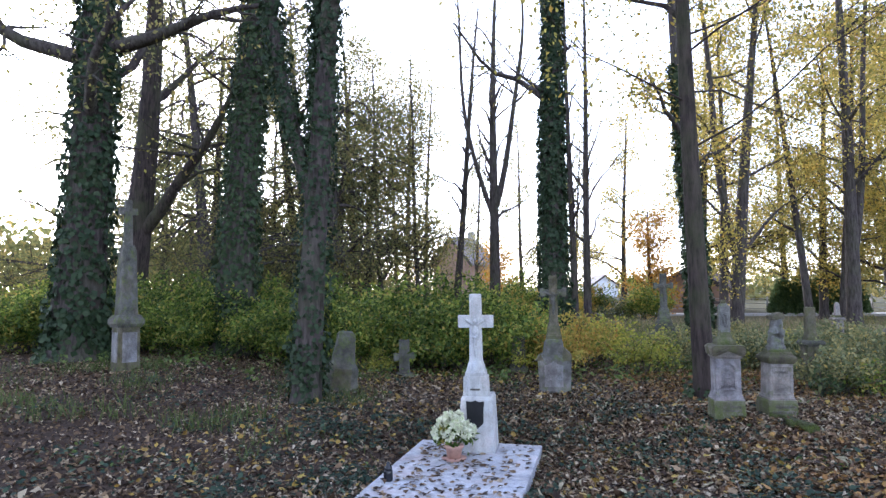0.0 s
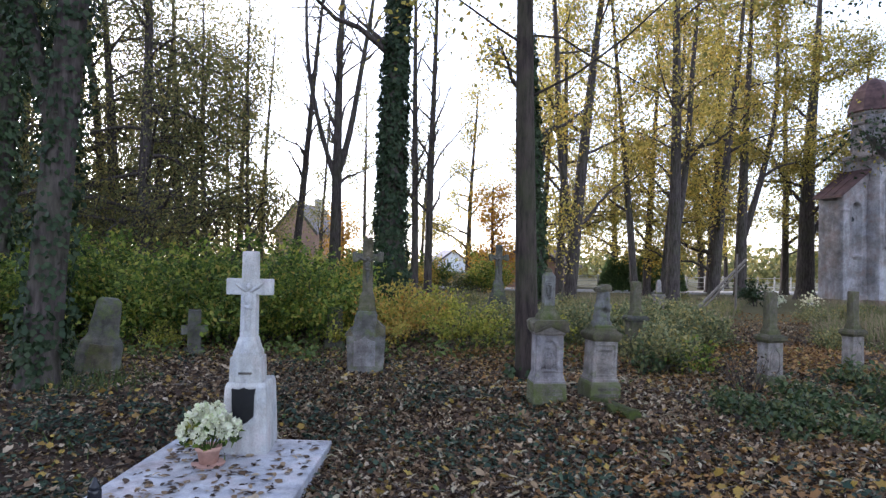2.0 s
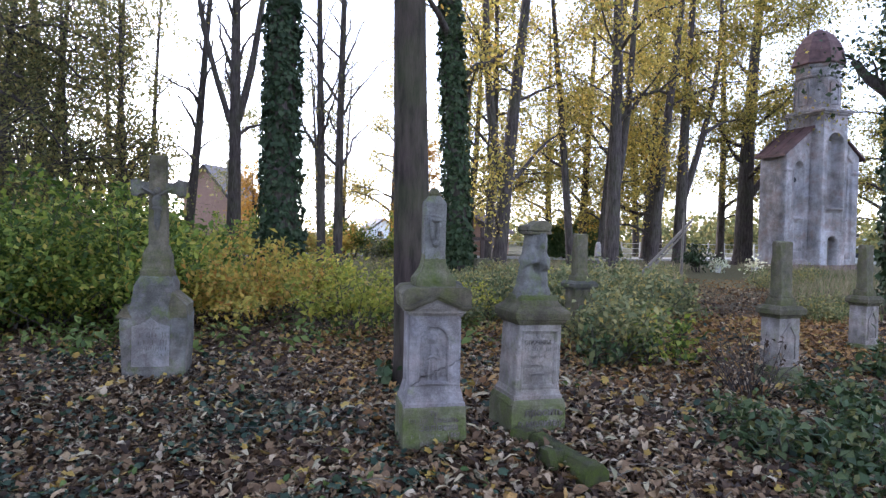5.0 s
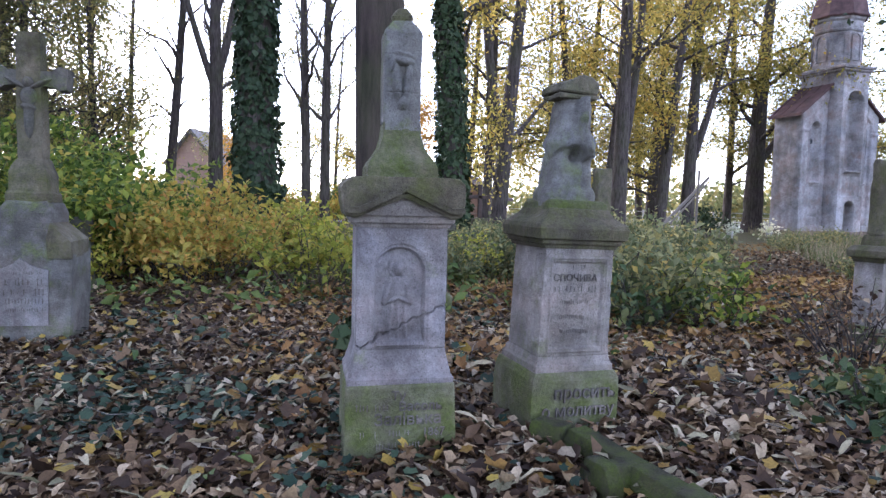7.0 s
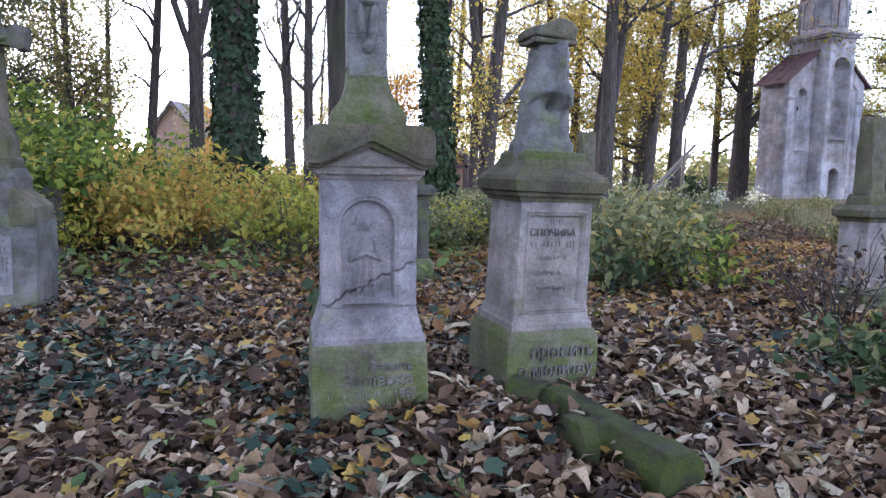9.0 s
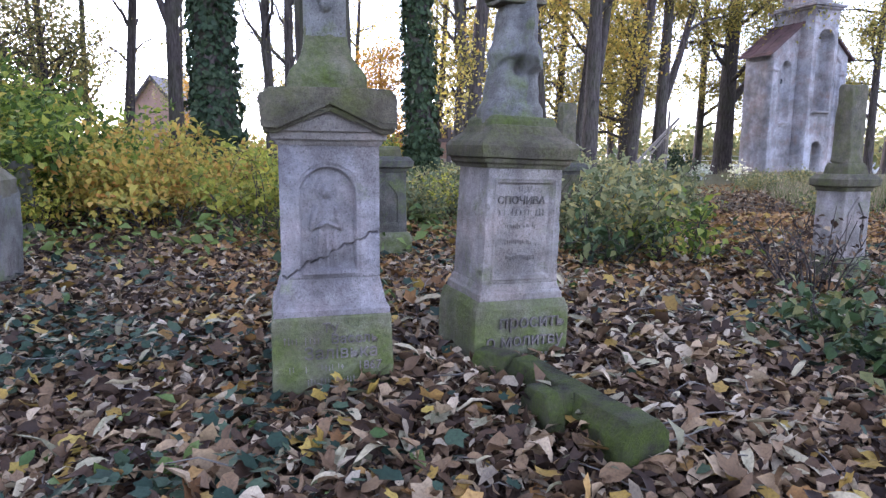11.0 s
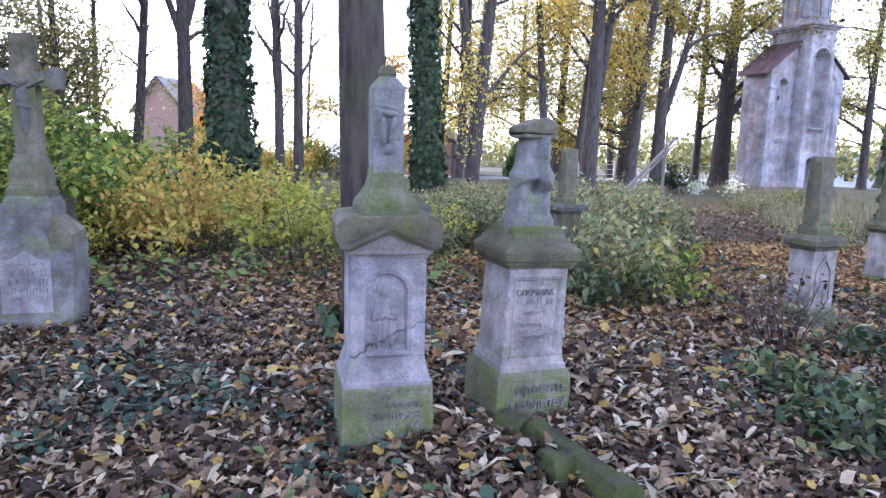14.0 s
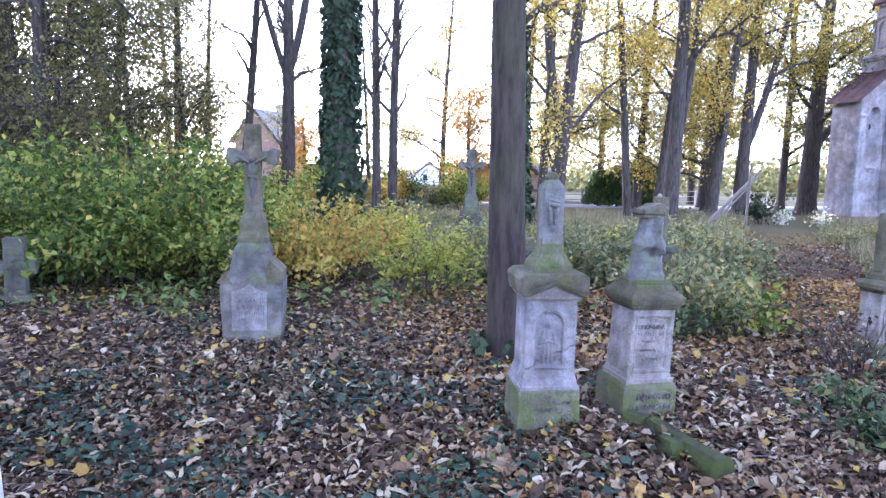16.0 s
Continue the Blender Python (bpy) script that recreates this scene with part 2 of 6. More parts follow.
BLACK_PLATE = plain_mat("black_granite", (0.012, 0.012, 0.014), 0.25)
TERRACOTTA = plain_mat("pink_terracotta", (0.44, 0.26, 0.21), 0.8)
PETAL = leaf_mat("cream_petal", [(0, (0.62, 0.62, 0.45)), (0.6, (0.74, 0.74, 0.60)), (1, (0.55, 0.62, 0.36))], 0.6, 0.3)
RUST = plain_mat("rusty_roof", (0.075, 0.042, 0.042), 0.75, 0.0, 0.5, 2.5)
HOUSE_WALL = plain_mat("ochre_brick_wall", (0.36, 0.23, 0.18), 0.9, 0, 0.12, 3)
ROOF_TILE = plain_mat("grey_roof", (0.20, 0.18, 0.19), 0.7, 0, 0.2, 3)
ROOF_DARK = plain_mat("dark_eave", (0.06, 0.05, 0.05), 0.7)
PINK_WALL = plain_mat("pink_render", (0.62, 0.36, 0.32), 0.9, 0, 0.08, 2)
WHITE_WALL = plain_mat("white_render", (0.72, 0.73, 0.75), 0.9, 0, 0.08, 2)
GLASS_DARK = plain_mat("dark_pane", (0.03, 0.035, 0.04), 0.1)
WOOD = plain_mat("weathered_wood", (0.13, 0.115, 0.10), 0.85, 0, 0.35, 20)
IRON = plain_mat("rusty_iron", (0.05, 0.035, 0.03), 0.7, 0.4)
CANDLE_GLASS = plain_mat("black_lantern_glass", (0.015, 0.016, 0.02), 0.15)
ASPHALT = plain_mat("pale_road", (0.30, 0.29, 0.28), 0.9, 0, 0.12, 4)
CONCRETE = plain_mat("concrete", (0.36, 0.35, 0.33), 0.9, 0, 0.2, 6)
THUJA = leaf_mat("thuja_spray", [(0, (0.06, 0.105, 0.04)), (1, (0.13, 0.19, 0.075))], 0.6, 0.5)

# ground: dark humus and litter, weeds further off
GROUND, n_, l_, b_ = mat("forest_floor", 0.95, 0, 0.1)
g1, g2, g3 = noise_of(n_, l_, 0.45, 6, 0.6), noise_of(n_, l_, 9, 8, 0.7), noise_of(n_, l_, 45, 5, 0.7)
r1 = ramp_of(n_, [(0.35, (0.03, 0.022, 0.017)), (0.65, (0.085, 0.058, 0.044))])
r2 = ramp_of(n_, [(0.4, (0.085, 0.065, 0.04)), (0.65, (0.10, 0.105, 0.045))])
l_.new(g2.outputs[0], r1.inputs[0]), l_.new(g3.outputs[0], r2.inputs[0])
tcg, sx = n_.new("ShaderNodeTexCoord"), n_.new("ShaderNodeSeparateXYZ")
far = n_.new("ShaderNodeMapRange")
far.inputs["From Min"].default_value, far.inputs["From Max"].default_value = 13, 20
l_.new(tcg.outputs["Object"], sx.inputs[0]), l_.new(sx.outputs["Y"], far.inputs[0])
l_.new(mix_of(n_, l_, far.outputs[0], r1.outputs[0], r2.outputs[0]), b_.inputs["Base Color"])
bump_of(n_, l_, b_, g2.outputs[0], 0.9, 0.05)


# ---- mesh helpers ----
def finish(ob, material, parent, label=""):
    ob.data.materials.append(material)
    if parent is not None:
        ob.parent = parent
    if label:
        ob["label"] = label
    return ob


def part(name, bm, material, parent=None, label="", smooth=False):
    """Links a bmesh as one mesh object under a thing or part."""
    bmesh.ops.recalc_face_normals(bm, faces=bm.faces)
    me = bpy.data.meshes.new(name)
    bm.to_mesh(me)
    bm.free()
    if smooth:
        me.shade_smooth()
    return finish(new(name, me), material, parent, label)


def tri_mesh(name, v, f, material, parent=None, label="", smooth=False):
    v, f = np.asarray(v, np.float32), np.asarray(f, np.int32)
    me = bpy.data.meshes.new(name)
    me.vertices.add(len(v))
    me.vertices.foreach_set("co", v.ravel())
    me.loops.add(f.size)
    me.loops.foreach_set("vertex_index", f.ravel())
    me.polygons.add(len(f))
    me.polygons.foreach_set("loop_start", np.arange(0, f.size, 3, dtype=np.int32))
    me.update(calc_edges=True)
    if smooth:
        me.shade_smooth()
    return finish(new(name, me), material, parent, label)


def thing(name, m, label, category, group="", kind=""):
    e = new(name)
    e.empty_display_size = 0.1
    e.matrix_world = m
    return tagged(e, label, category, group, kind)


def loft(bm, rings, bevel=0.008, rough=0.0, seed=0, centre=(0, 0)):
    """Rectangular rings (z, half width, half depth[, x shift, y shift]) joined from the bottom up."""
    rnd = random.Random(seed)
    rows, sides = [], []
    for z, w, d, *sh in rings:
        cx, cy = (sh[0], sh[1]) if len(sh) == 2 else (0, 0)
        j = lambda: rnd.uniform(-rough, rough)
        rows.append([bm.verts.new((centre[0] + cx + sx_ * w + j(), centre[1] + cy + sy_ * d + j(), z + j() * 0.5)) for sx_, sy_ in ((-1, -1), (1, -1), (1, 1), (-1, 1))])
    made = [bm.faces.new(rows[0][::-1]), bm.faces.new(rows[-1])]
    for a, b in zip(rows, rows[1:]):
        for k in range(4):
            made.append(bm.faces.new((a[k], a[(k + 1) % 4], b[(k + 1) % 4], b[k])))
            sides.append(bm.edges.get((a[k], b[k])))
    if bevel:
        top = [e for e in made[1].edges]
        bmesh.ops.bevel(bm, geom=sides + top, offset=bevel, segments=2, profile=0.6, affect="EDGES", clamp_overlap=True)
    return bm


def box(bm, c, s, bevel=0.0, turn=None):
    m = Matrix.Translation(c) @ (turn or Matrix()) @ Matrix.Diagonal((*s, 1))
    made = bmesh.ops.create_cube(bm, size=1, matrix=m)["verts"]
    if bevel:
        es = {e for v in made for e in v.link_edges}
        bmesh.ops.bevel(bm, geom=list(es), offset=bevel, segments=2, profile=0.6, affect="EDGES", clamp_overlap=True)
    return bm


def outline(bm, pts, y0, y1):
    """A prism: the outline (x, z) drawn out from y0 to y1."""
    a = [bm.verts.new((x, y0, z)) for x, z in pts]
    b = [bm.verts.new((x, y1, z)) for x, z in pts]
    bm.faces.new(a), bm.faces.new(b[::-1])
    for k in range(len(pts)):
        q = (k + 1) % len(pts)
        bm.faces.new((a[q], a[k], b[k], b[q]))
    return bm


def arch(w, h, n=9, x=0, z=0):
    """The outline of a round-headed opening of width w and height h."""
    r = w / 2
    return [(x - r, z), (x + r, z)] + [(x + r * math.cos(a), z + h - r + r * math.sin(a)) for a in np.linspace(0, math.pi, n)]


def ring_band(bm, pts, inner, y0, y1):
    """A raised rim between two outlines of the same number of points."""
    v = [[bm.verts.new((x, y, z)) for x, z in p] for p, y in ((pts, y0), (inner, y0), (pts, y1), (inner, y1))]
    n = len(pts)
    for k in range(n):
        q = (k + 1) % n
        for a, b in ((0, 1), (1, 3), (3, 2), (2, 0)):
            bm.faces.new((v[a][k], v[a][q], v[b][q], v[b][k]))
    return bm


def wear(bm, amount, scale, cuts=0, seed=0.0):
    if cuts:
        bmesh.ops.subdivide_edges(bm, edges=[e for e in bm.edges if e.calc_length() > 0.05], cuts=cuts, use_grid_fill=True)
    for v in bm.verts:
        v.co += noise.noise_vector(v.co * scale + Vector((seed, seed, seed))) * amount
    return bm


def tube(path, radii, sides=8, phase=0.0):
    """A tapered tube along the path: vertices and triangles."""
    p, r = np.asarray(path, float), np.asarray(radii, float)
    d = np.gradient(p, axis=0)
    d /= np.linalg.norm(d, axis=1)[:, None] + 1e-9
    up = np.where(np.abs(d[:, 2:3]) > 0.9, [[1.0, 0, 0]], [[0, 0, 1.0]])
    s = np.cross(d, up)
    s /= np.linalg.norm(s, axis=1)[:, None] + 1e-9
    t = np.cross(d, s)
    a = np.linspace(0, 2 * np.pi, sides, endpoint=False) + phase
    v = p[:, None] + r[:, None, None] * (np.cos(a)[None, :, None] * s[:, None] + np.sin(a)[None, :, None] * t[:, None])
    n = len(p)
    i, k = np.meshgrid(np.arange(n - 1), np.arange(sides), indexing="ij")
    q = (k + 1) % sides
    f1 = np.stack([i * sides + k, i * sides + q, (i + 1) * sides + q], -1).reshape(-1, 3)
    f2 = np.stack([i * sides + k, (i + 1) * sides + q, (i + 1) * sides + k], -1).reshape(-1, 3)
    return v.reshape(-1, 3), np.concatenate([f1, f2])


def gather(pieces):
    vs, fs, k = [], [], 0
    for v, f in pieces:
        vs.append(v), fs.append(f + k)
        k += len(v)
    return np.concatenate(vs), np.concatenate(fs)


def unit(a):
    return a / (np.linalg.norm(a, axis=-1, keepdims=True) + 1e-9)


def leaves(p, d, u, length, width, rng, fine=False, fold=0.25, curl=0.0):
    """Leaf blades at points p, pointing along d, facing u."""
    p, d = np.asarray(p, float), unit(np.asarray(d, float))
    s = unit(np.cross(d, u))
    u = np.cross(s, d)
    n = len(p)
    length, width = np.broadcast_to(length, n)[:, None], np.broadcast_to(width, n)[:, None]
    if not fine:
        v = np.stack([p, p + d * length * 0.45 + s * width / 2 + u * width * fold, p + d * length, p + d * length * 0.45 - s * width / 2 + u * width * fold], 1)
        f = np.array([[0, 1, 2], [0, 2, 3]])
    else:
        c = rng.uniform(-1, 1, (n, 1)) * curl
        lift = lambda t: u * length * c * t * (1 - t) * 2
        row = [p]
        for t, w in ((0.16, 0.36), (0.45, 0.5), (0.78, 0.34)) if fine == "smooth" else ((0.3, 0.5), (0.68, 0.42)):
            mid = p + d * length * t + lift(t)
            wob = rng.uniform(0.8, 1.2, (n, 1))
            row += [mid - s * width * w * wob + u * width * fold * rng.uniform(0.2, 1.4, (n, 1)), mid, mid + s * width * w * wob + u * width * fold * rng.uniform(0.2, 1.4, (n, 1))]
        row.append(p + d * length + u * length * c * 0.3)
        v = np.stack(row, 1)
        f = [[0, 2, 1], [0, 3, 2]]
        for k_ in range(1, len(row) - 4, 3):
            f += [[k_, k_ + 1, k_ + 4], [k_, k_ + 4, k_ + 3], [k_ + 1, k_ + 2, k_ + 5], [k_ + 1, k_ + 5, k_ + 4]]
        e_ = len(row) - 1
        f = np.array(f + [[e_ - 3, e_ - 2, e_], [e_ - 2, e_ - 1, e_]])
    return v.reshape(-1, 3), (np.arange(n)[:, None, None] * v.shape[1] + f[None]).reshape(-1, 3)


def lobed(p, d, u, size, rng, curl=0.25):
    """Five-lobed leaves such as maple or ivy."""
    p, d = np.asarray(p, float), unit(np.asarray(d, float))
    s = unit(np.cross(d, u))
    u = np.cross(s, d)
    n = len(p)
    size = np.broadcast_to(size, n)[:, None]
    c = p + d * size * 0.42
    bend = rng.uniform(-0.3, 1, (n, 1)) * curl
    row = [c, p]
    for a_, r_ in ((-125, 0.38), (-92, 0.33), (-62, 0.48), (-32, 0.36), (0, 0.60), (32, 0.36), (62, 0.48), (92, 0.33), (125, 0.38)):
        r1 = r_ * size * rng.uniform(0.85, 1.15, (n, 1))
        row.append(c + (d * math.cos(radians(a_)) + s * math.sin(radians(a_))) * r1 + u * bend * r1 * rng.uniform(0.5, 1.5, (n, 1)))
    v = np.stack(row, 1)
    f = np.array([[0, k, k + 1 if k < 10 else 1] for k in range(1, 11)])
    return v.reshape(-1, 3), (np.arange(n)[:, None, None] * 11 + f[None]).reshape(-1, 3)


def random_dirs(rng, n):
    return unit(rng.normal(size=(n, 3)))


# ---- ground ----
def bell(x, y, cx, cy, wx, wy):
    return np.exp(-((x - cx) / wx) ** 2 - ((y - cy) / wy) ** 2)


def ground_z(x, y):
    """Height of the ground: a dip round the white tomb, a low mound under the two pedestals, a rise behind the start and towards the old trees."""
    x, y = np.asarray(x, float), np.asarray(y, float)
    z = -0.54 * bell(x, y, 0.35, 6.1, 1.9, 2.2) + 0.12 * bell(x, y, 4.25, 7.5, 1.5, 1.5)
    rise = np.clip((-2.5 - x) / 4.5, 0, 1)
    z = z + 0.32 * rise * rise * (3 - 2 * rise) * np.clip((40 - y) / 20, 0, 1)
    back = np.clip((2.5 - y) / 4.5, 0, 1)
    z = z + 0.22 * back * back * (3 - 2 * back)
    z = z - 4.2 * np.clip((x - 44) / 34, 0, 1) * np.clip((y - 10) / 20, 0, 1)
    near = np.clip((45 - np.hypot(x, y)) / 20, 0, 1)
    z = z + near * (0.03 * np.sin(1.3 * x + 0.6 * y) * np.sin(0.9 * y - 0.4 * x) + 0.012 * np.sin(4.1 * x) * np.sin(3.7 * y + x))
    return z


def spread(a, b, step, far_):
    core = np.arange(a, b + step / 2, step)
    out = np.geomspace(1, far_, 16)
    return np.concatenate([a - out[::-1], core, b + out])


gx, gy = spread(-14, 24, 0.22, 900), spread(-6, 34, 0.22, 900)
X, Y = np.meshgrid(gx, gy)
Z = ground_z(X, Y)
nx, ny = len(gx), len(gy)
i, k = np.meshgrid(np.arange(ny - 1), np.arange(nx - 1), indexing="ij")
a = i * nx + k
quads = np.concatenate([np.stack([a, a + 1, a + nx + 1], -1).reshape(-1, 3), np.stack([a, a + nx + 1, a + nx], -1).reshape(-1, 3)])
tagged(tri_mesh("ground", np.stack([X, Y, Z], -1).reshape(-1, 3), quads, GROUND, smooth=True), "uneven brown cemetery ground under fallen leaves", "ground", kind="structure")


def gz(x, y):
    return float(ground_z(x, y))


# ---- trees ----
def limb_path(rng, start, direction, length, n=6, wobble=0.12, rise=0.15):
    p, d = [np.array(start, float)], unit(np.array(direction, float))
    for _ in range(n - 1):
        d = unit(d + rng.normal(0, wobble, 3) + [0, 0, rise / n])
        p.append(p[-1] + d * length / (n - 1))
    return np.array(p)


def tree(name, x, y, h, r, seed, label, lean=(0, 0), bark=None, limbs=10, first=0.35, limb_len=0.3, leaf=None, leaf_n=4000, leaf_size=0.11,
         ivy=0.0, ivy_n=2500, ivy_size=0.12, stems=(), droop=0.15, up=0.5, flare=1.6, place=None, spread_=0.8, own_limbs=(), own_thick=0.55):
    rng = np.random.default_rng(seed)
    base = thing(name, place or pose(x, y, gz(x, y) - 0.08), label, "tree")
    wood, tips = [], []
    spine = []
    t = np.linspace(0, 1, 14)
    ph = rng.uniform(0, 6.3, 2)
    path = np.stack([lean[0] * t + r * 0.7 * np.sin(4 * t + ph[0]) * t, lean[1] * t + r * 0.7 * np.sin(5 * t + ph[1]) * t, h * t], -1)
    rad = r * (1 - 0.8 * t ** 1.2) * (1 + (flare - 1) * np.exp(-t * h / (1.6 * r + 0.2)))
    tt = np.concatenate([np.linspace(0, 0.08, 6)[:-1], np.linspace(0.08, 1, 20)])
    spine = np.stack([np.interp(tt, t, path[:, c]) for c in range(3)], -1)
    srad = np.interp(tt, t, rad)
    srad[:5] = r * (1 + (flare - 1) * np.exp(-tt[:5] * h / (0.5 * r + 0.12)))
    wood.append(tube(spine, srad, 14))
    trunks = [(spine, srad)]
    for off, at_t, lean2, r2 in stems:
        s0 = np.array([np.interp(at_t, tt, spine[:, c]) for c in range(3)]) + [*off, 0]
        q = np.linspace(0, 1, 14)[:, None]
        bow = 1 - (1 - q) ** 2.6
        sp = s0 + np.concatenate([bow * lean2[0], bow * lean2[1], q * h * (1 - at_t)], 1) + np.concatenate([np.sin(q * 7 + ph[0]), np.cos(q * 6 + ph[1]), 0 * q], 1) * q * r2 * 1.3
        sr = r2 * (1 - 0.75 * q[:, 0])
        wood.append(tube(sp, sr, 10))
        trunks.append((sp, sr))
    specs = [(None, None, None)] * limbs
    for n_, spec in enumerate(list(own_limbs) + specs):
        sp, sr = trunks[rng.integers(len(trunks))] if n_ >= len(own_limbs) else trunks[0]
        if n_ < len(own_limbs):
            f, dr, ln = spec
            lr = max(0.02, np.interp(f, np.linspace(0, 1, len(sp)), sr) * own_thick)
        else:
            f = first + (1 - first) * (n_ - len(own_limbs) + rng.uniform(0, 1)) / limbs * 0.97
            az = rng.uniform(0, 2 * np.pi)
            dr = (math.cos(az), math.sin(az), up * rng.uniform(0.4, 1.6))
            ln = h * limb_len * rng.uniform(0.5, 1.15) * (1.15 - 0.75 * f)
            lr = None
        s0 = np.array([np.interp(f, np.linspace(0, 1, len(sp)), sp[:, c]) for c in range(3)])
        tr_ = np.interp(f, np.linspace(0, 1, len(sp)), sr)
        lr = lr or max(0.012, tr_ * rng.uniform(0.3, 0.55))
        lp = limb_path(rng, s0, dr, ln, 7, 0.16, droop)
        wood.append(tube(lp, lr * np.linspace(1, 0.2, 7), 6))
        for q in range(int(3 + ln * 1.1)):
            g = rng.uniform(0.3, 1)
            b0 = np.array([np.interp(g, np.linspace(0, 1, 7), lp[:, c]) for c in range(3)])
            bd = unit(lp[-1] - lp[0]) + rng.normal(0, 0.7, 3)
            bl = ln * rng.uniform(0.2, 0.45)
            bp = limb_path(rng, b0, bd, bl, 5, 0.25, -0.1)
            wood.append(tube(bp, lr * 0.32 * np.linspace(1, 0.2, 5) * (1.1 - 0.6 * g), 4))
            tips.append(bp)
            for _ in range(2):
                g2 = rng.uniform(0.3, 1)
                c0 = np.array([np.interp(g2, np.linspace(0, 1, 5), bp[:, c]) for c in range(3)])
                cp = limb_path(rng, c0, rng.normal(0, 1, 3), bl * 0.5, 4, 0.3, -0.2)
                wood.append(tube(cp, lr * 0.12 * np.linspace(1, 0.3, 4) + 0.002, 3))
                tips.append(cp)
    v, f = gather(wood)
    tri_mesh("trunk", v, f, bark or BARK, base, smooth=True)
    if leaf is not None and tips:
        pts = np.concatenate(tips)
        pick = pts[rng.integers(len(pts), size=leaf_n)] + rng.normal(0, spread_ * 0.5, (leaf_n, 3))
        sz = leaf_size * rng.uniform(0.6, 1.3, leaf_n)
        d = random_dirs(rng, leaf_n) + [0, 0, -0.4]
        v, f = leaves(pick, d, random_dirs(rng, leaf_n), sz, sz * 0.62, rng)
        tri_mesh("crown", v, f, leaf, base)
    if ivy > 0:
        q = rng.uniform(0, 1, ivy_n)
        which = rng.integers(len(trunks), size=ivy_n) if len(trunks) > 1 else np.zeros(ivy_n, int)
        P, U = [], []
        for w, (sp, sr) in enumerate(trunks):
            m_ = which == w
            cnt = int(m_.sum())
            hh = rng.uniform(0.0, ivy, cnt) ** 0.9
            c = np.stack([np.interp(hh, np.linspace(0, 1, len(sp)), sp[:, a_]) for a_ in range(3)], -1)
            rr = np.interp(hh, np.linspace(0, 1, len(sp)), sr)
            az = rng.uniform(0, 2 * np.pi, cnt)
            keep = 0.5 + 0.5 * np.sin(3 * az + 9 * hh + ph[0]) + rng.uniform(0, 1, cnt) > 1.45 - 0.5 * h * hh
            o = np.stack([np.cos(az), np.sin(az), np.zeros(cnt)], -1)
            thick = rng.uniform(0.0, 0.10, cnt) + 0.05 * np.sin(7 * hh * h + 2 * az)
            P.append((c + o * (rr + 0.02 + np.clip(thick, 0, 1))[:, None])[keep]), U.append(o[keep])
        P, U = np.concatenate(P), np.concatenate(U)
        sz = ivy_size * rng.uniform(0.6, 1.3, len(P))
        d = np.array([0, 0, -1.0]) + rng.normal(0, 0.55, (len(P), 3)) + U * 0.25
        v, f = leaves(P, d, U + rng.normal(0, 0.35, U.shape), sz, sz * 0.9, rng, fold=0.15)
        tri_mesh("ivy", v, f, IVY, base, "dark climbing ivy")
    return base


# the old ivy-clad trees by the start
tree("tree", -9.2, 12.26, 17, 0.52, 11, "old broad tree clad in dark ivy", (0.9, 0), BARK_DARK, 9, 0.4, 0.3, OLIVE_CROWN, 2500, 0.12, 0.95, 9000, 0.15, own_limbs=[(0.5, (-1, -0.2, 0.25), 5.0), (0.52, (1.0, -0.1, 0.05), 4.5)])
tree("tree", -11.2, 17.5, 18, 0.45, 12, "leaning autumn tree with a long slanting limb", (1.5, 0), BARK, 8, 0.5, 0.3, YELLOW_CROWN, 2600, 0.12, own_limbs=[(0.3, (1.0, -0.35, 0.85), 7.5)])
tree("tree", -6.2, 14.2, 19, 0.47, 13, "old thick tree clad in dark ivy", (0.7, 0.2), BARK_DARK, 8, 0.5, 0.28, OLIVE_CROWN, 1200, 0.1, 0.95, 12000, 0.13)
tree("tree", -2.6, 8.95, 14.5, 0.235, 14, "slim forked tree clad in ivy", (0.75, 0.1), BARK_DARK, 6, 0.6, 0.25, None, 0, 0.1, 0.95, 15000, 0.09, stems=[((-0.03, 0), 0.24, (-1.4, 0.2), 0.13), ((-0.03, 0.1), 0.27, (-0.1, 0.3), 0.09)], flare=1.35)
# the bare trunk behind the two sandstone monuments
tree("tree", 4.05, 8.88, 14, 0.165, 15, "straight grey-brown tree with sparse yellow leaves", (-0.25, 0.1), BARK, 12, 0.5, 0.28, YELLOW_CROWN, 6800, 0.085, 0.05, 420, 0.09, flare=1.4, own_thick=0.16,
     own_limbs=[(0.40, (1.0, -0.15, 0.30), 5.0), (0.46, (1.0, 0.4, 0.2), 4.6), (0.45, (-0.8, -0.5, 0.4), 3.2), (0.5, (0.7, -0.8, 0.3), 4.0), (0.52, (1, 0.1, 0.1), 4.6)])
tree("tree", 15.3, 13.3, 17, 0.52, 16, "thick tree wholly covered with dark ivy", (-1.1, 0), BARK_DARK, 9, 0.35, 0.2, IVY, 2500, 0.13, 0.98, 9500, 0.15)
tree("tree", 2.78, 21.65, 20, 0.46, 17, "tall tree with a dense column of ivy", (-0.2, 0.3), BARK_DARK, 9, 0.5, 0.14, OLIVE_CROWN, 600, 0.1, 0.78, 9500, 0.17, own_limbs=[(0.52, (-1, 0, 1.3), 5)], own_thick=0.4, up=1.4)
tree("tree", 8.4, 23.4, 19, 0.36, 18, "tall ivy-covered tree with yellow crown", (-0.6, 0.3), BARK_DARK, 10, 0.35, 0.3, YELLOW_CROWN, 4200, 0.15, 0.6, 6000, 0.17)
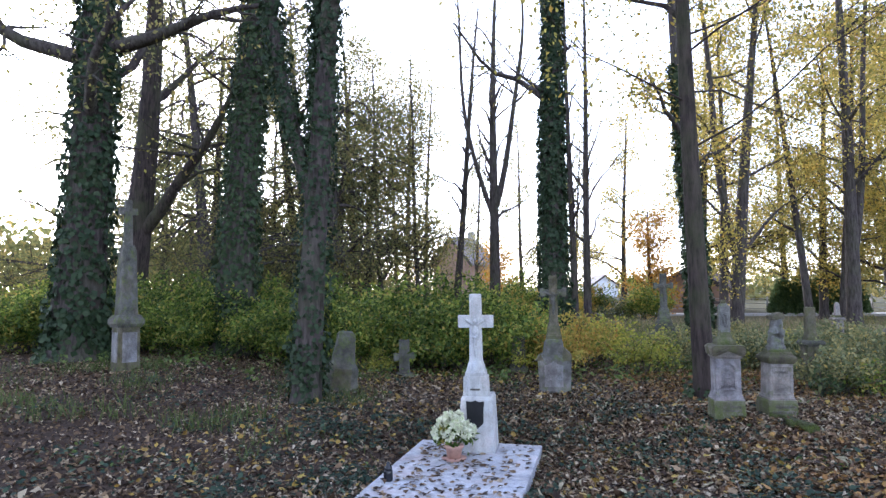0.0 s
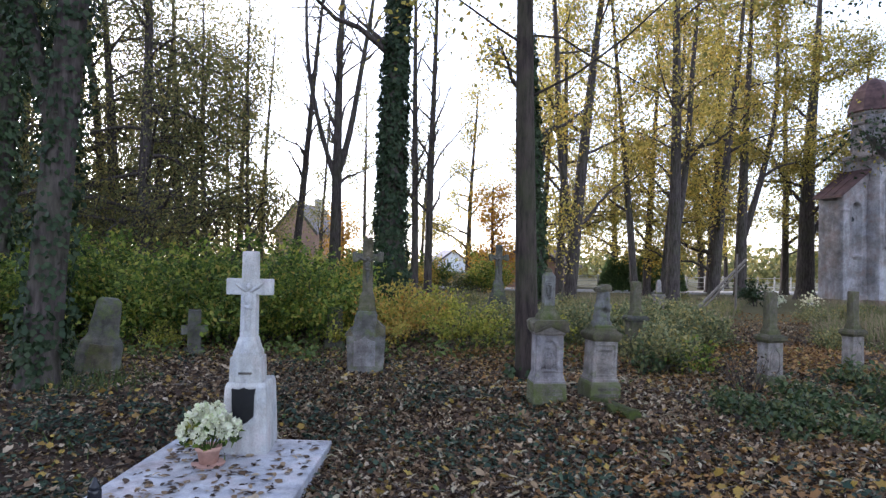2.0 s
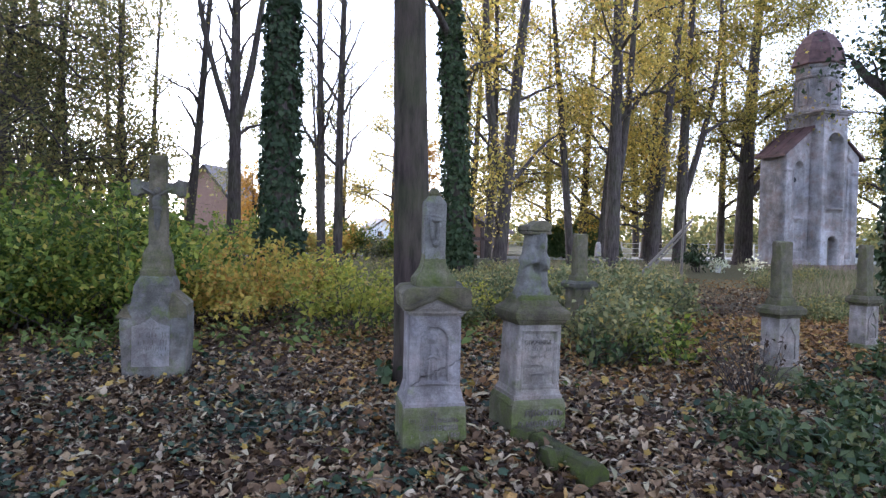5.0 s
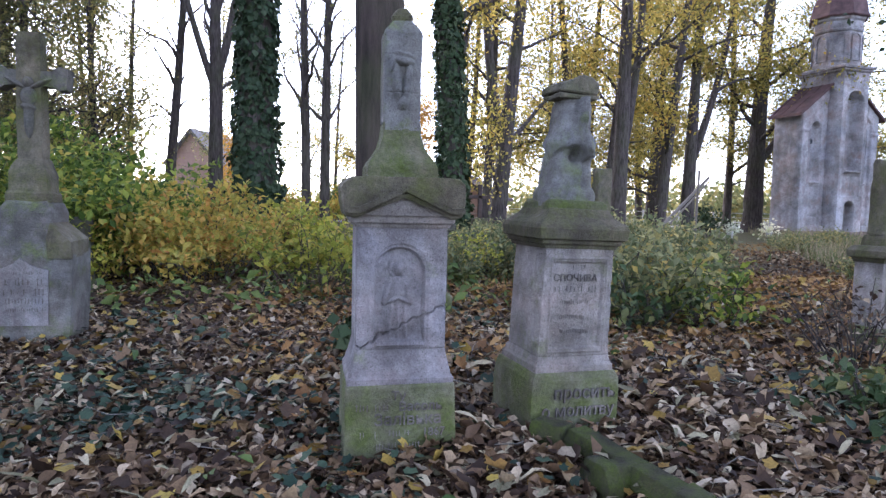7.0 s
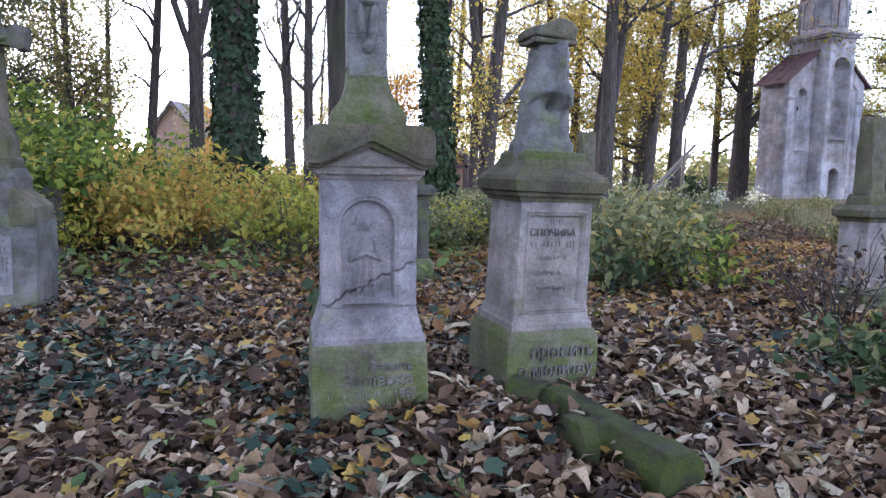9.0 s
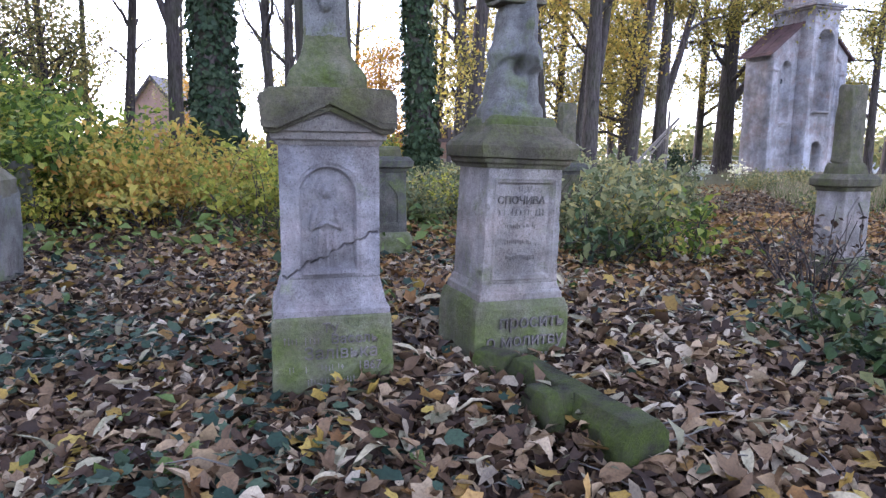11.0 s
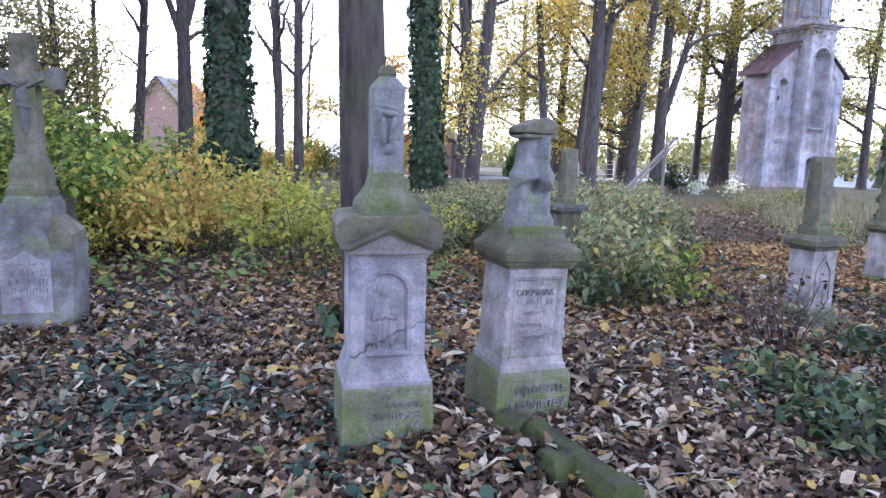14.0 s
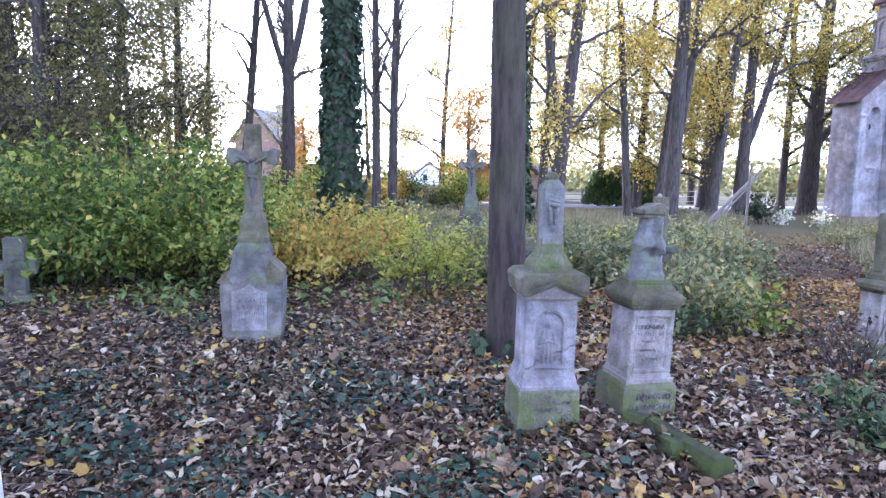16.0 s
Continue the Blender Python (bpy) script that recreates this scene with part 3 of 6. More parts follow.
tree("tree", 0.42, 35, 21, 0.33, 19, "tall forked bare tree behind the hedge", (0.3, 0), BARK_DARK, 46, 0.33, 0.22, OLIVE_CROWN, 900, 0.12, stems=[((-0.1, 0), 0.3, (-2.0, 0), 0.16), ((0.1, 0), 0.32, (1.6, 0), 0.2)], up=1.4)
tree("tree", -2.1, 37.7, 20, 0.24, 20, "slender bare leaning tree beside the house", (1.8, 0), BARK_DARK, 32, 0.35, 0.2, OLIVE_CROWN, 600, 0.12, up=1.4)
tree("tree", 4.9, 29, 18, 0.19, 21, "slender bare tree against the sky", (0.1, 0), BARK_DARK, 24, 0.3, 0.2, OLIVE_CROWN, 450, 0.12, up=1.2)
tree("tree", 4.2, 28, 18, 0.17, 22, "slender bare tree against the sky", (-0.2, 0), BARK_DARK, 22, 0.3, 0.2, OLIVE_CROWN, 450, 0.12, up=1.2)
tree("tree", 10.9, 26.8, 18, 0.30, 23, "forked tree with golden leaves", (1.6, 0), BARK_DARK, 14, 0.2, 0.28, YELLOW_CROWN, 6000, 0.15, stems=[((0, 0), 0.16, (-1.2, 0), 0.2)])
tree("tree", 15.9, 27.0, 20, 0.30, 24, "straight dark-barked tree with golden leaves", (0.2, 0), BARK_DARK, 15, 0.22, 0.26, YELLOW_CROWN, 7000, 0.15, stems=[((0, 0), 0.14, (1.4, 0.5), 0.17)])
tree("tree", 14.7, 28.2, 17, 0.18, 25, "slim curved tree with golden leaves", (-1.6, 0), BARK_DARK, 9, 0.35, 0.25, YELLOW_CROWN, 4500, 0.14)
tree("tree", 28.4, 34.6, 20, 0.48, 26, "stout dark tree beside the belfry", (0.7, 0), BARK_DARK, 12, 0.3, 0.32, YELLOW_CROWN, 11500, 0.17, own_limbs=[(0.3, (1, -0.2, 0.9), 6)])
tree("tree", 20.6, 31.5, 18, 0.28, 27, "slanting tree with golden leaves", (1.6, 0), BARK_DARK, 18, 0.2, 0.28, YELLOW_CROWN, 12000, 0.165)
tree("tree", 22.6, 32.2, 18, 0.32, 28, "forked tree with golden leaves", (0.4, 0), BARK_DARK, 10, 0.25, 0.3, YELLOW_CROWN, 13000, 0.165, stems=[((0, 0), 0.18, (2.2, 0), 0.2)])

# woods further off: three kinds, repeated
golden = tree("tree", 19, 36, 17, 0.24, 31, "tall tree with thin golden foliage", (0.5, 0), BARK_DARK, 18, 0.24, 0.3, YELLOW_CROWN, 10500, 0.16, spread_=1.0)
drooping = tree("tree", -7.1, 27, 17, 0.28, 32, "feathery tree with drooping olive foliage", (0.2, 0), BARK_DARK, 40, 0.08, 0.40, OLIVE_CROWN, 23000, 0.125, droop=-1.3, up=0.4, spread_=0.9)
bare = tree("tree", -18, 32, 16, 0.17, 33, "slender half-bare tree in the woods", (0.4, 0), BARK_DARK, 24, 0.25, 0.24, OLIVE_CROWN, 4200, 0.17, up=1.0)
for ob in (golden, drooping, bare):
    ob["group"] = "woods round the cemetery"
wood_rng = random.Random(5)


def stand(kind, x, y, s):
    return copy_thing(kind, pose(x, y, gz(x, y) - 0.08, wood_rng.uniform(-4, 4), wood_rng.uniform(-4, 4), wood_rng.uniform(0, 360)) @ Matrix.Scale(s, 4))


for x, y, s in ((12.5, 33, 0.95), (17.5, 31, 0.9), (24.5, 38, 1.1), (26, 41, 1.05), (31, 40, 1.1), (34, 37, 1.0), (14, 42, 1.0), (20.5, 44, 1.0), (37, 33, 1.0), (42, 36, 1.1), (10, 47, 0.9), (29, 47, 1.1), (46, 28, 1.0), (38, 22, 0.9)):
    stand(golden, x, y, s)
for x, y, s in ((-9.5, 31, 1.0), (-6.8, 33.5, 0.75), (-12.5, 26, 1.05), (-8, 37, 1.0), (-16, 36, 1.1), (-8.0, 30.5, 0.8), (-19, 31, 1.0), (-14.5, 31, 0.95), (-11, 34.5, 1.05), (-23, 33, 1.1)):
    stand(drooping, x, y, s)
for k in range(12):
    x = wood_rng.uniform(-46, -12)
    stand(bare, x, wood_rng.uniform(24, 50) + 0.1 * x, wood_rng.uniform(0.7, 1.1))
for x, y, s in ((7, 52, 0.9), (17, 52, 1.0), (33, 50, 1.0), (2.2, 40, 0.8), (-6.2, 41, 0.9), (-1.5, 55, 1.0), (5.2, 50, 0.9), (-3.7, 33, 0.85), (-4.8, 36, 1.0), (-5.6, 32, 0.9), (-4.4, 41, 1.0)):
    stand(bare, x, y, s)
tree("tree", 10.6, 41, 7.0, 0.16, 35, "small round tree in bright orange autumn colour", (0, 0), BARK_DARK, 16, 0.15, 0.4, ORANGE_CROWN, 5200, 0.17)
tree("tree", 0.6, 50, 5.8, 0.16, 36, "small orange autumn tree beside the house", (0, 0), BARK_DARK, 16, 0.12, 0.4, ORANGE_CROWN, 4200, 0.18)


def far_woods():
    rng = np.random.default_rng(41)
    pieces = []
    for az0, az1, n, dist, h in ((-60, -12, 260, 75, 9), (-12, 14, 60, 120, 4), (12, 62, 170, 95, 4.5)):
        for _ in range(n):
            az, d = math.radians(rng.uniform(az0, az1)), dist * rng.uniform(0.9, 1.3)
            c = np.array([d * math.sin(az), d * math.cos(az), h * rng.uniform(0.1, 0.75)])
            m_ = 60
            p = c + rng.normal(0, 1, (m_, 3)) * [2.0, 2.0, h * 0.22]
            p[:, 2] = np.abs(p[:, 2])
            pieces.append(leaves(p, random_dirs(rng, m_), random_dirs(rng, m_), rng.uniform(0.5, 1.1, m_), 0.55, rng))
    v, f = gather(pieces)
    tagged(tri_mesh("far_woods", v, f, OLIVE_CROWN), "hazy olive belt of distant woodland", "woods", kind="stuff")


far_woods()


# ---- shrubs ----
def shrub(x, y, w, h, seed, label, leaf, n=2600, size=0.07, name="shrub", stems=16):
    rng = np.random.default_rng(seed)
    base = thing(name, pose(x, y, gz(x, y) - 0.03), label, "shrub")
    wood, pts = [], []
    for _ in range(stems):
        az, out = rng.uniform(0, 6.283), rng.uniform(0.1, 1) ** 0.7
        p = limb_path(rng, (0.2 * w * out * math.cos(az), 0.2 * w * out * math.sin(az), 0), (out * math.cos(az) * w * 0.5, out * math.sin(az) * w * 0.5, h * rng.uniform(0.7, 1.1)), h * rng.uniform(0.7, 1.15), 7, 0.14, -0.5)
        wood.append(tube(p, np.linspace(0.009, 0.003, 7), 4))
        pts.append(p[3:])
        for _ in range(3):
            q = limb_path(rng, p[rng.integers(2, 6)], rng.normal(0, 1, 3) + [0, 0, 0.5], h * 0.3, 5, 0.25, -0.4)
            wood.append(tube(q, np.linspace(0.005, 0.002, 5), 3))
            pts.append(q)
    v, f = gather(wood)
    tri_mesh("stem", v, f, BARK_DARK, base)
    pts = np.concatenate(pts)
    p = pts[rng.integers(len(pts), size=n)] + rng.normal(0, 0.06 * w, (n, 3))
    p[:, 2] = np.abs(p[:, 2]) + 0.03
    if h > 0.8:
        p = p[(p[:, 2] > 0.36 * h * rng.uniform(0.7, 1.2, n)) | (rng.random(n) < 0.2)]
        n = len(p)
    sz = size * rng.uniform(0.6, 1.4, n)
    d = random_dirs(rng, n) * 0.9 + [0, 0, -0.2]
    v, f = leaves(p, d, random_dirs(rng, n) * 0.6 + [0, 0, 0.8], sz, sz * 0.6, rng)
    tri_mesh("foliage", v, f, leaf, base)
    return base


green = shrub(-0.6, 13.4, 1.9, 1.35, 51, "dense green shrub turning yellow", SHRUB_GREEN, 5200, 0.09)
yellow = shrub(2.55, 13.2, 1.7, 1.1, 52, "yellow and orange autumn shrub", SHRUB_YELLOW, 3800, 0.085)
grey = shrub(6.7, 14.5, 1.5, 0.75, 53, "low grey-green wild shrub", SHRUB_GREY, 1700, 0.085)
lime = shrub(3.75, 12.3, 1.1, 0.95, 59, "loose shrub with lime-yellow leaves", SHRUB_LIME, 1000, 0.09)
lime["group"] = "hedge of wild shrubs"
green["group"], yellow["group"], grey["group"] = "hedge of wild shrubs", "hedge of wild shrubs", "overgrown meadow"
bush_rng = random.Random(8)


def plant(kind, x, y, s):
    return copy_thing(kind, pose(x, y, gz(x, y) - 0.03, 0, 0, bush_rng.uniform(0, 360)) @ Matrix.Scale(s, 4))


for k in range(24):
    x = -13.5 + k * 0.62 + bush_rng.uniform(-0.2, 0.2)
    plant(green, x, 13.2 + bush_rng.uniform(-0.3, 0.5) + 0.12 * max(0, -x - 2), bush_rng.uniform(0.95, 1.2))
    plant(green, x, 15.2 + bush_rng.uniform(-0.5, 0.7) + 0.12 * max(0, -x - 2), bush_rng.uniform(1.15, 1.4))
for x, y, s in ((2.0, 13.7, 1.0), (2.7, 14.9, 1.05), (-12, 17.5, 1.1), (-8, 17, 1.0), (-3, 17, 1.0), (1.5, 16, 1.1)):
    plant(yellow, x, y, s)
for x, y, s in ((4.4, 14.2, 0.9), (5.2, 15.5, 0.9), (3.5, 15.2, 1.1), (1.2, 12.9, 0.7), (6.0, 13.6, 0.7), (8.0, 15.0, 0.8), (4.0, 17.5, 1.2), (-1.9, 12.2, 0.6)):
    plant(lime, x, y, s)
def off_path(x_, y_):
    """Clear of the leaf-strewn way that leads off between the graves."""
    return np.abs((x_ - 7.0) * 0.81 - (y_ - 8.0) * 0.59) > 1.15


for k in range(40):
    x, y, s_ = bush_rng.uniform(4.6, 13), bush_rng.uniform(12.2, 17), bush_rng.uniform(0.45, 1.2)
    if off_path(x, y):
        plant(grey, x, y, s_)
for k in range(34):
    x, y, s_ = bush_rng.uniform(5, 22), bush_rng.uniform(17, 29), bush_rng.uniform(0.35, 0.85)
    if off_path(x, y):
        plant(grey, x, y, s_)
for k in range(16):
    x, y = -5.0 + k * 0.95 + bush_rng.uniform(-0.4, 0.4), bush_rng.uniform(33, 41)
    plant((yellow, grey, green)[k % 3], x, y, bush_rng.uniform(1.3, 1.8))
shrub(6.75, 10.3, 1.5, 0.9, 54, "leafy shrub with mixed green and yellow leaves", SHRUB_GREY, 1900, 0.085)
shrub(6.4, 9.8, 0.9, 0.6, 60, "dark green ivy bush behind the leaning monument", HERB_DARK, 280, 0.09)
shrub(7.1, 9.9, 1.1, 0.7, 55, "low shrub with yellowing leaves", SHRUB_GREEN, 420, 0.085)
bramble = shrub(6.4, 6.6, 0.95, 0.33, 56, "low dark green bramble over the leaves", HERB_DARK, 520, 0.075, "bramble", 14)
bramble["group"] = "brambles beside the path"
for x, y, s in ((7.1, 6.9, 1.1), (5.9, 6.0, 0.8), (7.6, 7.7, 1.1), (6.9, 5.9, 1.0), (8.4, 7.2, 1.2), (6.2, 7.3, 0.9), (6.1, 6.7, 1.0), (6.6, 6.2, 0.9), (7.7, 6.0, 1.1), (9.2, 8.4, 1.3), (8.6, 6.2, 1.2)):
    plant(bramble, x, y, s)
shrub(7.15, 8.35, 0.7, 0.62, 57, "withered brown weed stalks by the pedestal", LITTER, 260, 0.05, "dead_weeds", 22)
for x, y, s in ((21.3, 40, 1.0), (20.0, 40.5, 0.8), (22.8, 40.6, 0.85), (19.0, 41, 0.7)):
    rng = np.random.default_rng(int(x * 10))
    e = thing("thuja", pose(x, y, gz(x, y)), "dense dark green thuja beside the road", "conifer", "thujas by the road")
    hh = 2.9 * s
    t = rng.uniform(0, 1, 2600)
    az = rng.uniform(0, 6.283, 2600)
    rr = 1.25 * s * (1 - t) ** 0.6 * rng.uniform(0.75, 1.05, 2600)
    p = np.stack([rr * np.cos(az), rr * np.sin(az), hh * t + 0.1], -1)
    v, f = leaves(p, np.stack([np.cos(az), np.sin(az), np.ones(2600)], -1) + rng.normal(0, 0.3, (2600, 3)), random_dirs(rng, 2600), 0.3, 0.16, rng)
    tri_mesh("foliage", v, f, THUJA, e)
    v, f = tube([(0, 0, -0.1), (0, 0, hh * 0.9)], [0.12, 0.02], 7)
    tri_mesh("trunk", v, f, BARK_DARK, e)

# ---- monuments ----
def lettering(text, size, m, parent, material=None, depth=0.004, name="inscription"):
    """Cut letters as thin dark meshes laid into the face."""
    c = bpy.data.curves.new("letters", "FONT")
    c.body, c.size, c.extrude, c.align_x, c.align_y, c.resolution_u = text, size, depth, "CENTER", "CENTER", 2
    tmp = bpy.data.objects.new("letters", c)
    me = bpy.data.meshes.new_from_object(tmp)
    bpy.data.objects.remove(tmp)
    me.transform(m)
    return tagged(finish(new(name, me), material or GROOVE, parent), kind="stuff")


FRONT = pose(0, 0, 0, 90, 0, 0)


def scribble(bm, x0, x1, z, size, y, rnd):
    """A worn line of writing that cannot be read: short bars."""
    x = x0
    while x < x1:
        w = rnd.uniform(0.5, 0.9) * size * 0.55
        if rnd.random() > 0.2:
            box(bm, (x + w / 2, y, z + rnd.uniform(-1, 1) * 0.003), (w * 0.3, 0.004, size * rnd.uniform(0.6, 1)))
            if rnd.random() > 0.5:
                box(bm, (x + w / 2, y, z + rnd.choice((-0.35, 0, 0.35)) * size), (w * 0.8, 0.004, size * 0.14))
        x += w * 1.35


FIGURE = [(0, 0.27, 0.15, 0.29, 0, 0.03), (-0.08, 0.24, 0.03, 0.25, 3, 0.05), (0.0, 0.22, 0.028, 0.24, 0, 0.055), (0.085, 0.24, 0.03, 0.25, -3, 0.05), (0, 0.58, 0.15, 0.20, 0, 0.04),
          (-0.115, 0.56, 0.045, 0.16, 14, 0.06), (0.115, 0.56, 0.045, 0.16, -14, 0.06), (-0.055, 0.48, 0.028, 0.09, 65, 0.07), (0.055, 0.48, 0.028, 0.09, -65, 0.07), (0, 0.84, 0.115, 0.14, 0, 0.035), (0, 0.83, 0.07, 0.09, 0, 0.075)]
LEGS = [(-0.09, 0.42, 0.085, 0.34, -4, 0.11), (0.10, 0.40, 0.08, 0.34, 5, 0.11), (0.0, 0.78, 0.22, 0.09, 8, 0.13), (0.02, 0.87, 0.20, 0.06, 10, 0.13), (-0.17, 0.72, 0.05, 0.16, 6, 0.12), (0.03, 0.06, 0.10, 0.12, 0, 0.10)]
CORPUS = [(0, 0.40, 0.075, 0.36, 0, 0.10), (0, 0.72, 0.12, 0.16, 0, 0.11), (0, 0.55, 0.12, 0.06, 10, 0.12), (0, 0.95, 0.075, 0.09, 10, 0.13), (-0.17, 0.93, 0.04, 0.20, -62, 0.08), (0.17, 0.93, 0.04, 0.20, 62, 0.08)]


def swell(X, Z, spec, x, z, h):
    """Height of a worn figure in low relief, made of merged rounded forms."""
    out = np.zeros_like(X)
    for dx, dz, rx, rz, a_, deep in spec:
        c_, s_ = math.cos(radians(a_)), math.sin(radians(a_))
        u, w = X - x - dx * h, Z - z - dz * h
        q = ((u * c_ - w * s_) / (rx * h)) ** 2 + ((u * s_ + w * c_) / (rz * h)) ** 2
        out = np.maximum(out, deep * h * np.sqrt(np.clip(1 - q, 0, None)))
    return out


def ease(v):
    v = np.clip(v, 0, 1)
    return v * v * (3 - 2 * v)


def in_arch(X, Z, x, z, w, h):
    """Distance inside a round-headed opening, negative outside."""
    r, top = w / 2, z + h - w / 2
    side = np.where(Z < top, r - np.abs(X - x), r - np.hypot(X - x, Z - top))
    return np.minimum(side, Z - z)


def in_box(X, Z, x0, x1, z0, z1):
    return np.minimum(np.minimum(X - x0, x1 - X), np.minimum(Z - z0, z1 - Z))


def grain(X, Z, s_):
    return np.sin(X * 31 / s_ + 2 * np.sin(Z * 17 / s_)) * np.sin(Z * 37 / s_ + 2 * np.sin(X * 23 / s_)) + 0.6 * np.sin(X * 83 / s_ + Z * 61 / s_) * np.sin(Z * 97 / s_ - X * 41 / s_)


def face_plate(name, left, right, bottom, top, y, height, material, parent, label="", step=0.004, back=0.03):
    """A carved front: a grid between two edges whose depth follows height(X, Z), with sides running back into the block."""
    nz_, nx_ = int((np.max(top(np.array([left(0), right(0)]))) - bottom) / step) + 2, int((right(0) - left(0)) / step) + 2
    V, U = np.meshgrid(np.linspace(0, 1, nz_), np.linspace(0, 1, nx_), indexing="ij")
    X = left(V) + (right(V) - left(V)) * U
    Z = bottom + (top(X) - bottom) * V
    P = np.stack([X, y - height(X, Z), Z], -1)
    rim = np.concatenate([P[0, :], P[1:, -1], P[-1, -2::-1], P[-2:0:-1, 0]]).copy()
    rim[:, 1] = y + back
    a_ = np.arange(nz_ * nx_).reshape(nz_, nx_)
    f_ = [np.stack([a_[:-1, :-1], a_[:-1, 1:], a_[1:, 1:]], -1).reshape(-1, 3), np.stack([a_[:-1, :-1], a_[1:, 1:], a_[1:, :-1]], -1).reshape(-1, 3)]
    edge = np.concatenate([a_[0, :], a_[1:, -1], a_[-1, -2::-1], a_[-2:0:-1, 0]])
    b_ = nz_ * nx_ + np.arange(len(edge))
    e2, b2 = np.roll(edge, -1), np.roll(b_, -1)
    f_ += [np.stack([edge, b_, b2], -1), np.stack([edge, b2, e2], -1)]
    return tri_mesh(name, np.concatenate([P.reshape(-1, 3), rim]), np.concatenate(f_), material, parent, label)


def relief_plate(name, spec, x, z, h, y, material, parent, label="", step=0.006):
    """A figure in low relief standing out of a flat face at y."""
    w_ = h * 0.36
    X, Z = np.meshgrid(np.arange(x - w_, x + w_, step), np.arange(z - 0.1 * h, z + 1.1 * h, step))
    H = swell(X, Z, spec, x, z, h)
    a_ = np.arange(X.size).reshape(X.shape)
    live = (H[:-1, :-1] > 0) | (H[1:, 1:] > 0) | (H[1:, :-1] > 0) | (H[:-1, 1:] > 0)
    q0, q1, q2, q3 = a_[:-1, :-1][live], a_[:-1, 1:][live], a_[1:, 1:][live], a_[1:, :-1][live]
    f_ = np.concatenate([np.stack([q0, q1, q2], -1), np.stack([q0, q2, q3], -1)])
    used, inv = np.unique(f_, return_inverse=True)
    v_ = np.stack([X, np.where(H > 0, y - H, y + 0.012), Z], -1).reshape(-1, 3)[used]
    return tri_mesh(name, v_, inv.reshape(-1, 3), material, parent, label, True)


def monument_a():
    """Sandstone pedestal with an arched niche and a broken flaring obelisk."""
    m = thing("gravestone", pose(3.845, 7.31, 0.10, 1.0, 0, -2), "pale sandstone grave pedestal with arched relief, cracked, mossy base and cornice", "gravestone", "old sandstone monuments")
    part("base", wear(loft(bmesh.new(), [(-0.12, 0.2, 0.165), (0.10, 0.203, 0.165), (0.278, 0.2, 0.163), (0.285, 0.196, 0.16)], 0.010, 0.003, 1), 0.006, 9, 2), STONE_MOSS, m, "green mossy base block")
    part("plinth", wear(loft(bmesh.new(), [(0.285, 0.195, 0.158), (0.305, 0.195, 0.158), (0.315, 0.186, 0.15), (0.35, 0.176, 0.14), (0.39, 0.166, 0.132), (0.41, 0.163, 0.13)], 0.006), 0.003, 12, 1), STONE_BLUE, m)
    part("die", loft(bmesh.new(), [(0.41, 0.161, 0.105, 0, 0.025), (0.855, 0.161, 0.105, 0, 0.025)], 0.004), STONE_BLUE, m, "bluish limewashed shaft")

    def carved(X, Z):
        d = in_arch(X, Z, -0.008, 0.435, 0.188, 0.345)
        r_ = in_arch(X, Z, -0.008, 0.425, 0.214, 0.368)
        sunk = -0.026 * ease(d / 0.008) - 0.005 * ease(r_ / 0.006)
        foot = 0.010 * ease(in_box(X, Z, -0.10, 0.085, 0.415, 0.455) / 0.012)
        fig = 1.35 * swell(X, Z, FIGURE, -0.012, 0.432, 0.325)
        line = 0.412 + (X + 0.163) * 0.48 + 0.004 * np.sin(X * 61) + 0.004 * np.sin(X * 150 + 1) + 0.002 * np.sin(X * 310)
        crack = -0.024 * ease(1.2 - np.abs(Z - line) / 0.0045)
        chips = -0.006 * ease((np.abs(X) - 0.150) / 0.012) * (0.5 + 0.5 * np.sin(Z * 70 + 3 * np.sin(Z * 23)))
        return sunk + np.maximum(fig, foot) + crack + chips + 0.0011 * grain(X, Z, 1.0)
    face_plate("niche", lambda v_: -0.163 + 0 * v_, lambda v_: 0.163 + 0 * v_, 0.41, lambda x_: 0.855 + 0 * x_, -0.134, carved, STONE_BLUE, m, "arched niche with a worn figure in low relief and a crack", 0.0032, 0.08)
    part("moulding", wear(loft(bmesh.new(), [(0.85, 0.168, 0.14), (0.862, 0.174, 0.146), (0.868, 0.184, 0.156), (0.888, 0.187, 0.158), (0.9, 0.18, 0.152)], 0.004), 0.003, 14, 1), STONE, m)
    # cornice: a shallow pediment with raised ends
    bm = bmesh.new()
    pts = [(-0.205, 0.888), (-0.172, 0.884), (0, 0.962), (0.172, 0.884), (0.205, 0.888), (0.217, 0.935), (0.214, 1.005), (0.19, 1.025), (0.13, 1.032), (-0.13, 1.032), (-0.19, 1.025), (-0.214, 1.005), (-0.217, 0.935)]
    outline(bm, pts, -0.188, 0.175)
    bmesh.ops.bevel(bm, geom=list(bm.edges), offset=0.006, segments=2, profile=0.5, affect="EDGES", clamp_overlap=True)
    part("cornice", wear(bm, 0.007, 17), STONE_DIRTY, m, "mossy stone pediment")
    part("tympanum", outline(bmesh.new(), [(-0.172, 0.894), (0.172, 0.894), (0.0, 0.955)], -0.168, -0.13), STONE, m)
    bm = bmesh.new()
    outline(bm, [(-0.212, 0.905), (-0.165, 0.902), (0, 0.978), (0.165, 0.902), (0.212, 0.905), (0.212, 0.925), (0.165, 0.924), (0, 1.0), (-0.165, 0.924), (-0.212, 0.925)], -0.206, -0.18)
    part("pediment_band", wear(bm, 0.006, 14), STONE_DIRTY, m)
